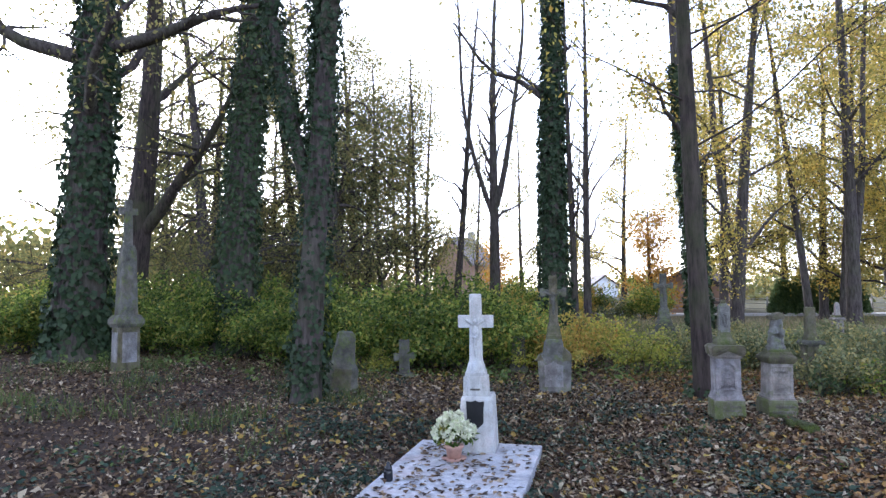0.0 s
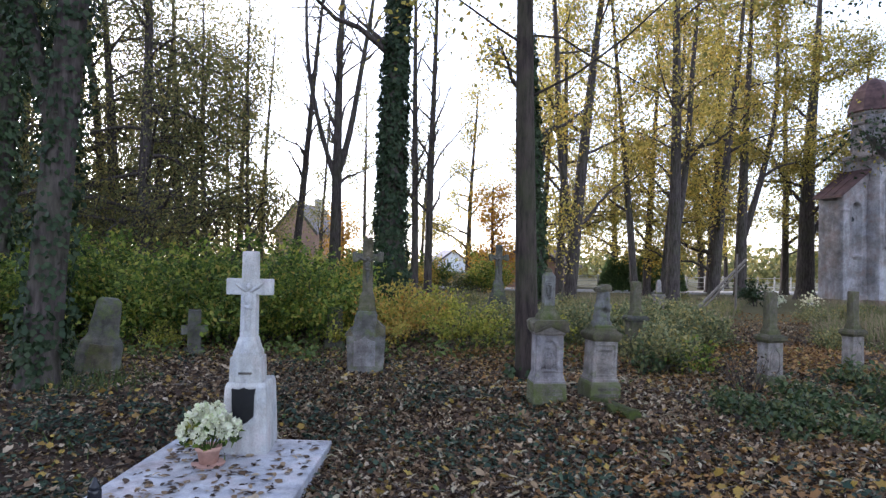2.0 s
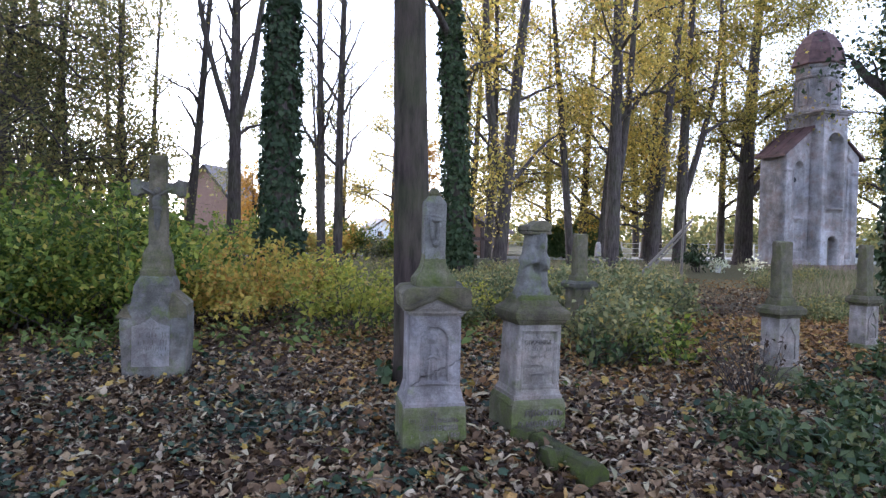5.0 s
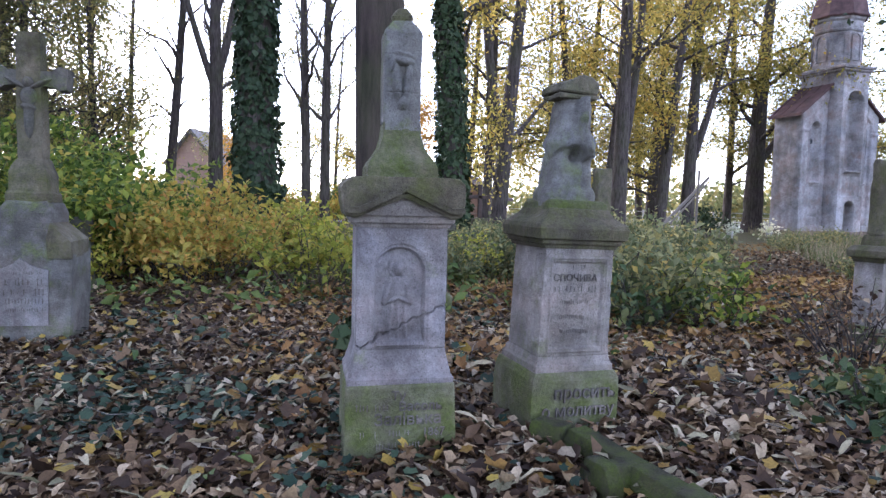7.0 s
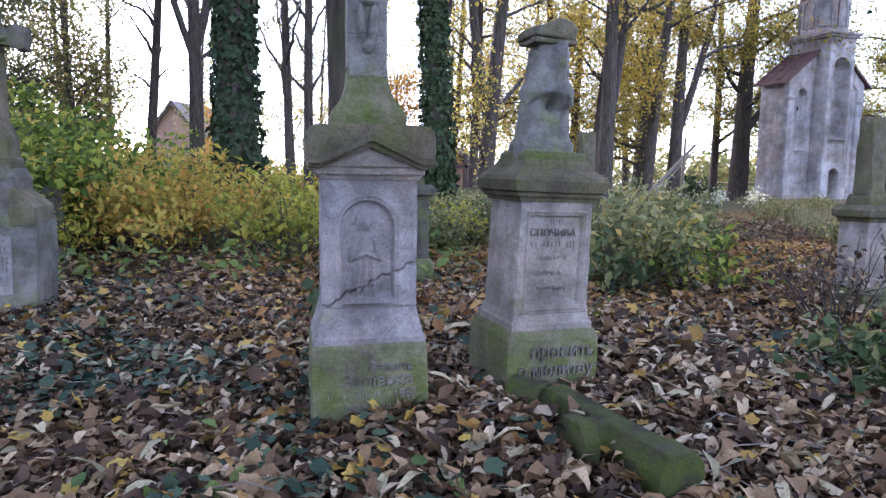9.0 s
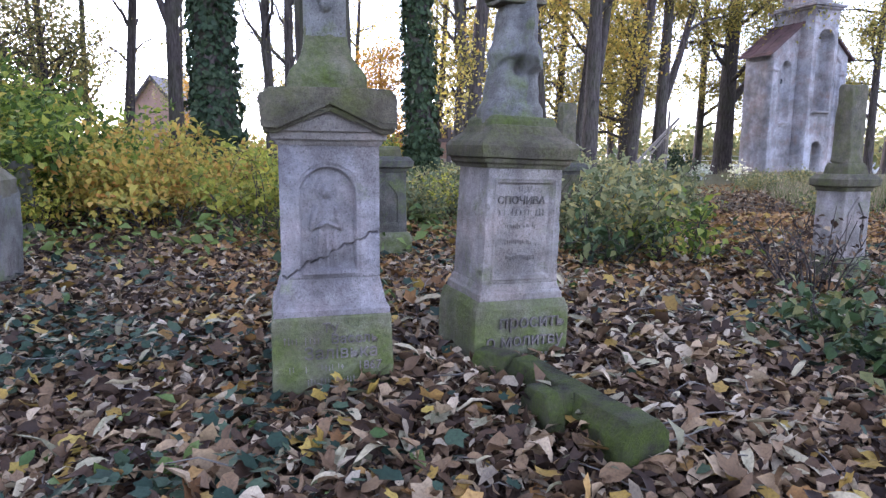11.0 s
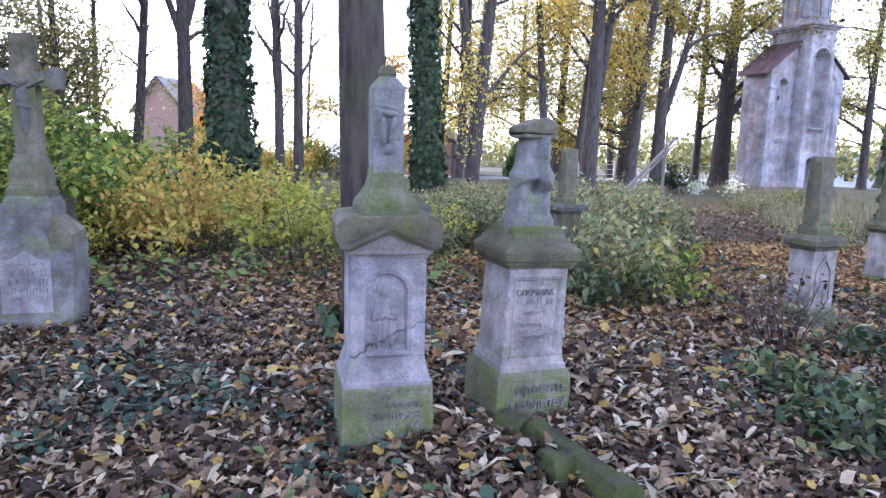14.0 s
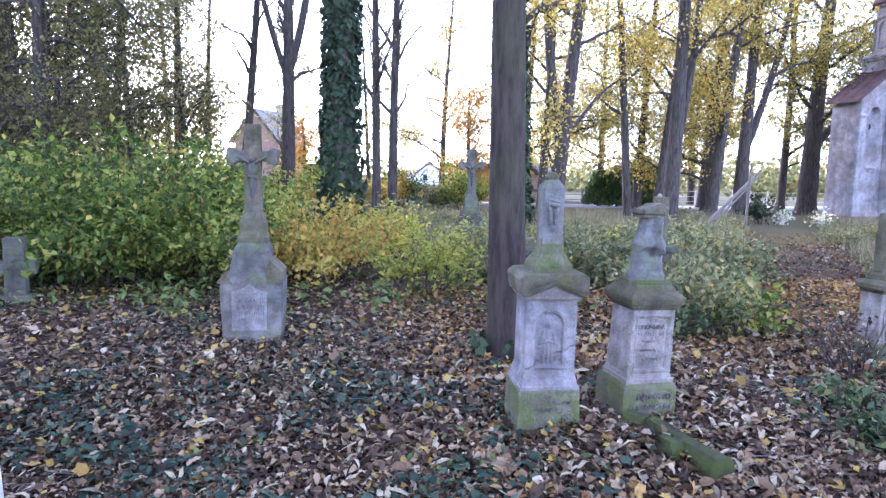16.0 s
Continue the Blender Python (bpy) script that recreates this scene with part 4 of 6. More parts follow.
    for sx_ in (-1, 1):
        bm = bmesh.new()
        bmesh.ops.create_cone(bm, cap_ends=True, segments=14, radius1=0.028, radius2=0.028, depth=0.37, matrix=Matrix.Translation((sx_ * 0.19, 0, 0.985)) @ Matrix.Rotation(radians(90), 4, "X"))
        part("corner_roll", wear(bm, 0.007, 18), STONE_DIRTY, m)
    foot = [(1.03, 0.128, 0.105), (1.065, 0.128, 0.105), (1.085, 0.12, 0.10), (1.11, 0.098, 0.088), (1.14, 0.08, 0.078), (1.18, 0.07, 0.07), (1.23, 0.067, 0.066)]
    part("obelisk_foot", wear(loft(bmesh.new(), foot, 0.006), 0.005, 14, 1), STONE_OLIVE, m, "flaring green mossy foot")
    part("obelisk", wear(loft(bmesh.new(), [(1.23, 0.067, 0.066), (1.40, 0.067, 0.064), (1.545, 0.069, 0.062), (1.56, 0.065, 0.058), (1.60, 0.035, 0.035)], 0.008), 0.005, 12, 1), STONE_GREY, m)
    face_plate("obelisk_relief", lambda v_: -0.064 + 0 * v_, lambda v_: 0.064 + 0 * v_, 1.20, lambda x_: 1.55 + 0 * x_, -0.067,
               lambda X, Z: swell(X, Z, LEGS, -0.005, 1.285, 0.21) - 0.008 * ease(1 - np.abs(Z - 1.335) / 0.003) + 0.0008 * grain(X, Z, 0.7), STONE_GREY, m, "worn relief of draped legs", 0.003)
    bm = loft(bmesh.new(), [(1.595, 0.034, 0.032), (1.615, 0.038, 0.036), (1.65, 0.015, 0.015)], 0.008)
    part("finial_stump", wear(bm, 0.008, 30, 1), STONE_DIRTY, m)
    lettering("Ту", 0.045, pose(-0.01, -0.171, 0.245) @ FRONT, m)
    lettering("Васоль", 0.046, pose(0.07, -0.171, 0.205) @ FRONT, m)
    lettering("Залівька", 0.060, pose(0.025, -0.171, 0.158) @ FRONT, m)
    lettering("1867", 0.042, pose(0.12, -0.171, 0.108) @ FRONT, m)
    bm = bmesh.new()
    rnd = random.Random(5)
    scribble(bm, -0.165, -0.03, 0.205, 0.026, -0.169, rnd)
    scribble(bm, -0.15, 0.03, 0.108, 0.024, -0.169, rnd)
    scribble(bm, -0.09, 0.12, 0.062, 0.02, -0.169, rnd)
    tagged(part("worn_inscription", bm, GROOVE_FAINT, m), kind="stuff")


def draped_stump(parent):
    """What is left of a standing draped statue: a tapering body, one long fold and a torn hem."""
    th = np.linspace(0, 2 * np.pi, 56, endpoint=False)
    zz = np.linspace(0, 1, 46)
    T_, Q = np.meshgrid(th, zz)
    hw = np.interp(Q, [0, 0.12, 0.2, 0.5, 0.58, 0.75, 0.92, 1.0], [0.122, 0.116, 0.098, 0.084, 0.088, 0.074, 0.072, 0.064])
    hd = np.interp(Q, [0, 0.12, 0.2, 0.5, 0.75, 1.0], [0.098, 0.094, 0.082, 0.074, 0.066, 0.058])
    c_, s_ = np.cos(T_), np.sin(T_)
    k_ = (np.abs(c_) ** 4 + np.abs(s_) ** 4) ** -0.25
    x_, y_ = hw * c_ * k_, hd * s_ * k_
    front = np.clip(-s_, 0, 1) ** 0.5
    fold = np.exp(-((x_ - 0.018 - 0.012 * np.sin(Q * 6)) / 0.02) ** 2) * ease((Q - 0.40) / 0.08)
    fold2 = np.exp(-((x_ + 0.045) / 0.016) ** 2) * ease((Q - 0.5) / 0.05) * ease((0.8 - Q) / 0.1)
    hem = ease((Q - 0.49 - 0.05 * np.sin(T_ * 3 + 1)) / 0.03) * ease((0.74 - Q) / 0.16)
    gap = np.exp(-((x_ + 0.012) / 0.02) ** 2) * np.exp(-((Q - 0.455) / 0.05) ** 2)
    split = np.exp(-((x_ - 0.04) / 0.008) ** 2) * ease((0.48 - Q) / 0.05) * ease((Q - 0.14) / 0.05)
    out = front * (0.034 * fold + 0.02 * fold2 + 0.02 * hem - 0.045 * gap - 0.022 * split) + 0.014 * hem * (1 - front)
    out = out + 0.006 * grain(T_ * 0.07, Q * 0.4, 1.6)
    x_, y_ = x_ + c_ * out * 0.5, y_ + s_ * out * 1.5
    v_ = np.stack([x_ + 0.006 - 0.016 * (1 - Q), y_, 0.935 + 0.44 * Q], -1).reshape(-1, 3)
    n_ = len(th)
    i_, j_ = np.meshgrid(np.arange(len(zz) - 1), np.arange(n_), indexing="ij")
    q_ = (j_ + 1) % n_
    f_ = np.concatenate([np.stack([i_ * n_ + j_, i_ * n_ + q_, (i_ + 1) * n_ + q_], -1).reshape(-1, 3), np.stack([i_ * n_ + j_, (i_ + 1) * n_ + q_, (i_ + 1) * n_ + j_], -1).reshape(-1, 3)])
    cap_i = (len(zz) - 1) * n_
    f_ = np.concatenate([f_, [(cap_i, cap_i + k2, cap_i + k2 + 1) for k2 in range(1, n_ - 1)]])
    tri_mesh("broken_statue", v_, f_, STONE_GREY, parent, "weathered stump of a draped statue", True)


def monument_b():
    """Sandstone pedestal with an inscribed panel under a broken statue."""
    m = thing("gravestone", pose(4.53, 7.37, 0.10, 1.0, 1.3, 5), "leaning pale sandstone grave pedestal with inscribed panel and broken statue", "gravestone", "old sandstone monuments")
    part("base", wear(loft(bmesh.new(), [(-0.12, 0.2, 0.185), (0.20, 0.196, 0.18), (0.255, 0.194, 0.178), (0.285, 0.182, 0.166)], 0.010, 0.003, 2), 0.006, 9, 2), STONE_MOSS, m, "green mossy base block")
    part("plinth", wear(loft(bmesh.new(), [(0.285, 0.176, 0.16), (0.31, 0.175, 0.159), (0.32, 0.167, 0.15), (0.345, 0.16, 0.143)], 0.005), 0.003, 12, 1), STONE, m)
    part("die", loft(bmesh.new(), [(0.345, 0.158, 0.112, 0, 0.022), (0.775, 0.150, 0.108, 0, 0.022)], 0.004), STONE, m)

    def carved(X, Z):
        w_ = 0.118
        d = in_box(X, Z, -w_ + 0.006, w_, 0.375, 0.722)
        fillet = 0.006 * ease(1 - np.abs(in_box(X, Z, -w_ - 0.004, w_ + 0.01, 0.362, 0.735)) / 0.005)
        chips = -0.006 * ease((np.abs(X) - 0.142) / 0.012) * (0.5 + 0.5 * np.sin(Z * 60 + 3 * np.sin(Z * 31)))
        return -0.016 * ease(d / 0.005) + fillet + chips + 0.0011 * grain(X, Z, 1.1)
    face_plate("panel", lambda v_: -0.16 + 0.008 * v_, lambda v_: 0.16 - 0.008 * v_, 0.345, lambda x_: 0.775 + 0 * x_, -0.142, carved, STONE, m, "recessed panel with a worn inscription", 0.0035, 0.08)
    lettering("СПОЧИВА", 0.040, pose(-0.005, -0.1275, 0.655) @ FRONT, m)
    bm = bmesh.new()
    rnd = random.Random(9)
    scribble(bm, -0.02, 0.03, 0.700, 0.022, -0.1275, rnd)
    scribble(bm, -0.1, 0.1, 0.612, 0.030, -0.1275, rnd)
    for z in (0.56, 0.50, 0.44):
        scribble(bm, -0.07, 0.06, z, 0.018, -0.1275, rnd)
    tagged(part("worn_inscription", bm, GROOVE_FAINT, m), kind="stuff")
    lettering("просить", 0.071, pose(0.035, -0.1865, 0.205) @ FRONT, m)
    lettering("о молитву", 0.066, pose(0.01, -0.1885, 0.135) @ FRONT, m)
    bm = bmesh.new()
    scribble(bm, -0.13, 0.12, 0.07, 0.03, -0.19, rnd)
    tagged(part("worn_inscription", bm, GROOVE_FAINT, m), kind="stuff")
    rings = [(0.772, 0.162, 0.146), (0.785, 0.166, 0.15), (0.792, 0.178, 0.16), (0.806, 0.18, 0.162), (0.812, 0.194, 0.176), (0.852, 0.2, 0.18), (0.868, 0.192, 0.172), (0.90, 0.15, 0.135), (0.93, 0.135, 0.115)]
    part("cornice", wear(loft(bmesh.new(), rings, 0.004), 0.005, 13, 1), STONE_DIRTY, m, "mossy stepped cornice")
    part("statue_foot", wear(loft(bmesh.new(), [(0.915, 0.138, 0.112), (0.95, 0.13, 0.108), (0.965, 0.12, 0.1)], 0.008), 0.008, 14, 2), STONE_OLIVE, m)
    draped_stump(m)
    part("broken_ledge", wear(box(bmesh.new(), (-0.005, -0.005, 1.374), (0.185, 0.13, 0.018), 0.006, Matrix.Rotation(radians(-3), 4, "Y")), 0.014, 14, 1), STONE_DIRTY, m)
    bm = bmesh.new()
    outline(bm, [(-0.102, 1.388), (0.08, 1.390), (0.086, 1.43), (0.06, 1.462), (0.005, 1.455), (-0.098, 1.422)], -0.075, 0.07)
    bmesh.ops.bevel(bm, geom=list(bm.edges), offset=0.008, segments=2, profile=0.5, affect="EDGES", clamp_overlap=True)
    part("broken_cap", wear(bm, 0.010, 15, 1), STONE_DIRTY, m, "loose broken slab on the stump")


def tall_cross(name, m, label, group, scale=1.0, mats=None, arms=True):
    """Stepped grave stone with sloping shoulders under a slim stone cross."""
    t = thing(name, m @ Matrix.Scale(scale, 4), label, "gravestone", group)
    lo, mid, hi = mats or (STONE_DIRTY, STONE_GREY, STONE_DARK)
    part("base", wear(loft(bmesh.new(), [(-0.12, 0.33, 0.24), (0.03, 0.325, 0.235), (0.05, 0.30, 0.22)], 0.01, 0.004), 0.016, 8, 2), hi, t, "dark crumbling footing")
    part("body", wear(loft(bmesh.new(), [(0.04, 0.272, 0.185), (0.10, 0.278, 0.19), (0.40, 0.292, 0.185), (0.64, 0.30, 0.18), (0.70, 0.285, 0.172), (0.75, 0.20, 0.14)], 0.012), 0.008, 7, 2), mid, t)
    part("upper_block", wear(loft(bmesh.new(), [(0.60, 0.19, 0.188, -0.035, 0), (0.82, 0.178, 0.17, -0.02, 0), (0.93, 0.17, 0.155, -0.01, 0), (0.99, 0.145, 0.135), (1.01, 0.13, 0.12)], 0.012), 0.008, 7, 2), mid, t)
    for x_, top_, lean_ in ((0.225, 0.86, 0.05), (-0.255, 0.74, -0.02)):
        bm = bmesh.new()
        outline(bm, [(x_ - 0.075, 0.62), (x_ + 0.075, 0.62), (x_ + 0.075, top_ - 0.12), (x_ - 0.01 - lean_, top_), (x_ - 0.075, top_ - 0.10)], -0.20, 0.14)
        part("broken_shoulder", wear(bm, 0.014, 9, 1), lo, t, "gabled mossy shoulder")
    bm = bmesh.new()
    outline(bm, [(-0.185, 0.16), (0.145, 0.16), (0.15, 0.54), (0.09, 0.555), (0.03, 0.58), (-0.02, 0.625), (-0.07, 0.58), (-0.13, 0.555), (-0.185, 0.54)], -0.203, -0.165)
    part("tablet", bm, STONE_TABLET, t, "pale inscribed tablet")
    bm = bmesh.new()
    rnd = random.Random(12)
    for z, s_ in ((0.52, 0.025), (0.46, 0.05), (0.39, 0.05), (0.33, 0.04), (0.27, 0.025)):
        scribble(bm, -0.13 + 0.03 * rnd.random(), 0.11, z, s_, -0.204, rnd)
    tagged(part("worn_inscription", bm, GROOVE, t), kind="stuff")
    part("pedestal", wear(loft(bmesh.new(), [(1.0, 0.142, 0.12), (1.06, 0.14, 0.118), (1.075, 0.125, 0.105), (1.20, 0.122, 0.10), (1.25, 0.105, 0.085), (1.30, 0.085, 0.07)], 0.008), 0.009, 10, 2), lo, t)
    if arms:
        part("cross_shaft", wear(loft(bmesh.new(), [(1.29, 0.082, 0.066), (1.70, 0.076, 0.06), (2.16, 0.074, 0.06)], 0.010), 0.006, 9, 2), lo, t)
        for sx_ in (-1, 1):
            bm = bmesh.new()
            outline(bm, [(sx_ * 0.06, 1.80), (sx_ * 0.15, 1.79), (sx_ * 0.19, 1.765), (sx_ * 0.235, 1.78), (sx_ * 0.245, 1.92), (sx_ * 0.19, 1.935), (sx_ * 0.15, 1.905), (sx_ * 0.06, 1.90)], -0.056, 0.056)
            part("cross_arm", wear(bm, 0.008, 11, 1), hi, t, "dark weathered cross arm")
        relief_plate("relief", CORPUS, 0, 1.42, 0.42, -0.06, hi, t)
    return t


def niche_stone(name, m, label, group, top="statue", scale=1.0, cap=STONE_DIRTY, slim=1.0, body=None):
    """Square pedestal with cornice and a broken figure or obelisk."""
    t = thing(name, m @ Matrix.Diagonal((scale * slim, scale * slim, scale, 1)), label, "gravestone", group)
    part("base", wear(loft(bmesh.new(), [(-0.05, 0.22, 0.20), (0.22, 0.215, 0.195), (0.26, 0.19, 0.17)], 0.012), 0.007, 9, 1), STONE_MOSS, t)
    part("die", wear(loft(bmesh.new(), [(0.26, 0.175, 0.155), (0.80, 0.17, 0.15)], 0.008), 0.004, 8, 1), body or STONE, t)
    bm = bmesh.new()
    ring_band(bm, [(-0.12, 0.32), (0.12, 0.32), (0.12, 0.62), (0.0, 0.76), (-0.12, 0.62)], [(-0.09, 0.345), (0.09, 0.345), (0.09, 0.6), (0.0, 0.715), (-0.09, 0.6)], -0.168, -0.15)
    part("panel_frame", bm, body or STONE, t)
    part("cornice", wear(loft(bmesh.new(), [(0.80, 0.18, 0.16), (0.83, 0.19, 0.17), (0.845, 0.225, 0.205), (0.90, 0.23, 0.21), (0.94, 0.19, 0.17)], 0.008), 0.007, 12, 1), cap, t)
    part("upper_block", wear(loft(bmesh.new(), [(0.94, 0.14, 0.13), (1.0, 0.13, 0.12), (1.03, 0.115, 0.105)], 0.008), 0.006, 10, 1), STONE_DIRTY, t)
    if top == "statue":
        bm = loft(bmesh.new(), [(1.03, 0.115, 0.1), (1.10, 0.10, 0.09), (1.3, 0.10, 0.085), (1.62, 0.105, 0.08), (1.66, 0.095, 0.07)], 0.015)
        bmesh.ops.subdivide_edges(bm, edges=list(bm.edges), cuts=2, use_grid_fill=True)
        part("broken_statue", wear(wear(bm, 0.018, 9), 0.008, 24), STONE_DIRTY, t, "", True)
    elif top == "cross":
        part("cross_shaft", wear(loft(bmesh.new(), [(1.03, 0.075, 0.06), (1.75, 0.06, 0.05)], 0.01), 0.006, 9, 1), STONE, t)
        part("cross_arm", wear(box(bmesh.new(), (0, 0, 1.5), (0.42, 0.11, 0.12), 0.012), 0.006, 9), STONE, t)
    elif top == "obelisk":
        part("obelisk", wear(loft(bmesh.new(), [(1.03, 0.1, 0.09), (1.45, 0.08, 0.07), (1.55, 0.05, 0.05)], 0.012), 0.01, 8, 1), STONE, t)
    return t


def small_cross():
    t = thing("stone_cross", pose(-1.35, 12.0, gz(-1.35, 12.0) - 0.04, 0, 0, 12), "squat mossy concrete cross in front of the shrubs", "gravestone")
    part("shaft", wear(loft(bmesh.new(), [(0, 0.12, 0.10), (0.85, 0.11, 0.09)], 0.015), 0.012, 8, 2), STONE_DARK, t)
    part("arms", wear(box(bmesh.new(), (0, 0, 0.48), (0.46, 0.17, 0.17), 0.015), 0.012, 8), STONE_DARK, t)
    part("foot", wear(loft(bmesh.new(), [(-0.05, 0.2, 0.17), (0.14, 0.18, 0.15)], 0.015), 0.012, 8, 1), STONE_DARK, t)


def small_tablet():
    t = thing("gravestone", pose(1.15, 12.9, gz(1.15, 12.9) - 0.03, 0, 0, 4), "small mossy stone tablet beside the shrubs", "gravestone")
    part("base", wear(loft(bmesh.new(), [(-0.05, 0.22, 0.16), (0.22, 0.2, 0.14)], 0.012), 0.008, 8, 1), STONE_DARK, t)
    part("slab", wear(loft(bmesh.new(), [(0.22, 0.16, 0.09), (0.8, 0.155, 0.08), (0.85, 0.12, 0.07)], 0.012), 0.006, 8, 1), STONE_DARK, t)
    part("frame", ring_band(bmesh.new(), [(-0.13, 0.3), (0.13, 0.3), (0.12, 0.78), (-0.12, 0.78)], [(-0.11, 0.32), (0.11, 0.32), (0.10, 0.76), (-0.10, 0.76)], -0.098, -0.08), STONE_DIRTY, t)


def tall_obelisk():
    """Slim tall monument among the ivy trees."""
    z = gz(-6.86, 10.52)
    t = thing("gravestone", pose(-6.86, 10.52, z - 0.05, 0, 0, 52) @ Matrix.Diagonal((0.74, 0.74, 1, 1)), "tall slim sandstone monument topped by a stone cross", "gravestone")
    part("base", wear(loft(bmesh.new(), [(0, 0.29, 0.29), (0.95, 0.27, 0.27)], 0.012), 0.008, 7, 1), STONE_DIRTY, t)
    part("ledge", wear(loft(bmesh.new(), [(0.95, 0.30, 0.30), (1.02, 0.36, 0.36), (1.1, 0.36, 0.36), (1.2, 0.27, 0.27)], 0.01), 0.008, 7, 1), STONE_DARK, t)
    part("shaft", wear(loft(bmesh.new(), [(1.2, 0.23, 0.23), (2.5, 0.18, 0.18), (2.62, 0.14, 0.14)], 0.012), 0.008, 7, 1), STONE_DARK, t)
    part("cross_shaft", wear(loft(bmesh.new(), [(2.62, 0.11, 0.09), (3.55, 0.085, 0.075)], 0.012), 0.008, 7, 1), STONE_DARK, t)
    part("cross_arm", wear(box(bmesh.new(), (0, 0, 3.32), (0.48, 0.15, 0.14), 0.015), 0.008, 9), STONE_DARK, t)
    for rz in (0, -90):
        bm = bmesh.new()
        outline(bm, [(-0.19, 0.25), (0.19, 0.25), (0.19, 0.85), (-0.19, 0.85)], -0.30, -0.27)
        bmesh.ops.transform(bm, matrix=Matrix.Rotation(radians(rz), 4, "Z"), verts=bm.verts)
        part("tablet", bm, STONE_TABLET, t, "pale tablet")


def leaning_wreck():
    t = thing("gravestone", pose(-2.35, 10.2, gz(-2.35, 10.2) - 0.05, 0, 8, 20), "dark mossy broken gravestone leaning beside the trees", "gravestone")
    part("body", wear(loft(bmesh.new(), [(0, 0.33, 0.2), (0.5, 0.3, 0.18), (0.62, 0.22, 0.15), (1.15, 0.17, 0.12), (1.2, 0.12, 0.1)], 0.015), 0.02, 5, 2), STONE_DARK, t)
    part("tablet", outline(bmesh.new(), [(-0.18, 0.15), (0.18, 0.15), (0.16, 0.5), (-0.16, 0.5)], -0.215, -0.185), STONE_DIRTY, t)


def fallen_cross():
    """Mossy broken cross lying in the leaves before the leaning monument."""
    t = thing("fallen_cross", pose(4.52, 6.72, 0.14, 2, 0, -82) @ Matrix.Scale(0.76, 4), "moss-covered broken stone cross lying among the leaves", "stone fragment")

    def bar(name, prof, x0, x1, turn=None, at=(0, 0, 0)):
        bm = bmesh.new()
        outline(bm, prof, x0, x1)
        bmesh.ops.transform(bm, matrix=Matrix.Translation(at) @ (turn or Matrix()) @ Matrix.Rotation(radians(-90), 4, "Z"), verts=bm.verts)
        bmesh.ops.bevel(bm, geom=list(bm.edges), offset=0.007, segments=2, profile=0.5, affect="EDGES", clamp_overlap=True)
        return part(name, wear(bm, 0.006, 13, 1), STONE_GREEN, t)
    eight = [(-0.085, -0.08), (0.085, -0.08), (0.085, 0.055), (0.05, 0.115), (-0.045, 0.115), (-0.085, 0.06)]
    bar("shaft", eight, -0.40, 0.34)
    bar("end_block", [(x_ * 1.22, z_ * 1.08) for x_, z_ in eight], 0.30, 0.42)
    bar("arm", [(x_ * 0.95, z_ * 1.03) for x_, z_ in eight], -0.02, 0.17, Matrix.Rotation(radians(-90), 4, "Z"), (0.02, 0, 0))
    bar("arm_end", [(x_ * 1.25, z_ * 1.2) for x_, z_ in eight], 0.13, 0.20, Matrix.Rotation(radians(-90), 4, "Z"), (0.02, 0, 0))
    bar("broken_foot", [(x_ * 1.05, z_ * 0.9) for x_, z_ in eight], -0.10, 0.08, Matrix.Rotation(radians(28), 4, "Z"), (-0.49, -0.07, 0.02))


TOMB = pose(0.41, 6.71, -0.39, 0, 0, -9)


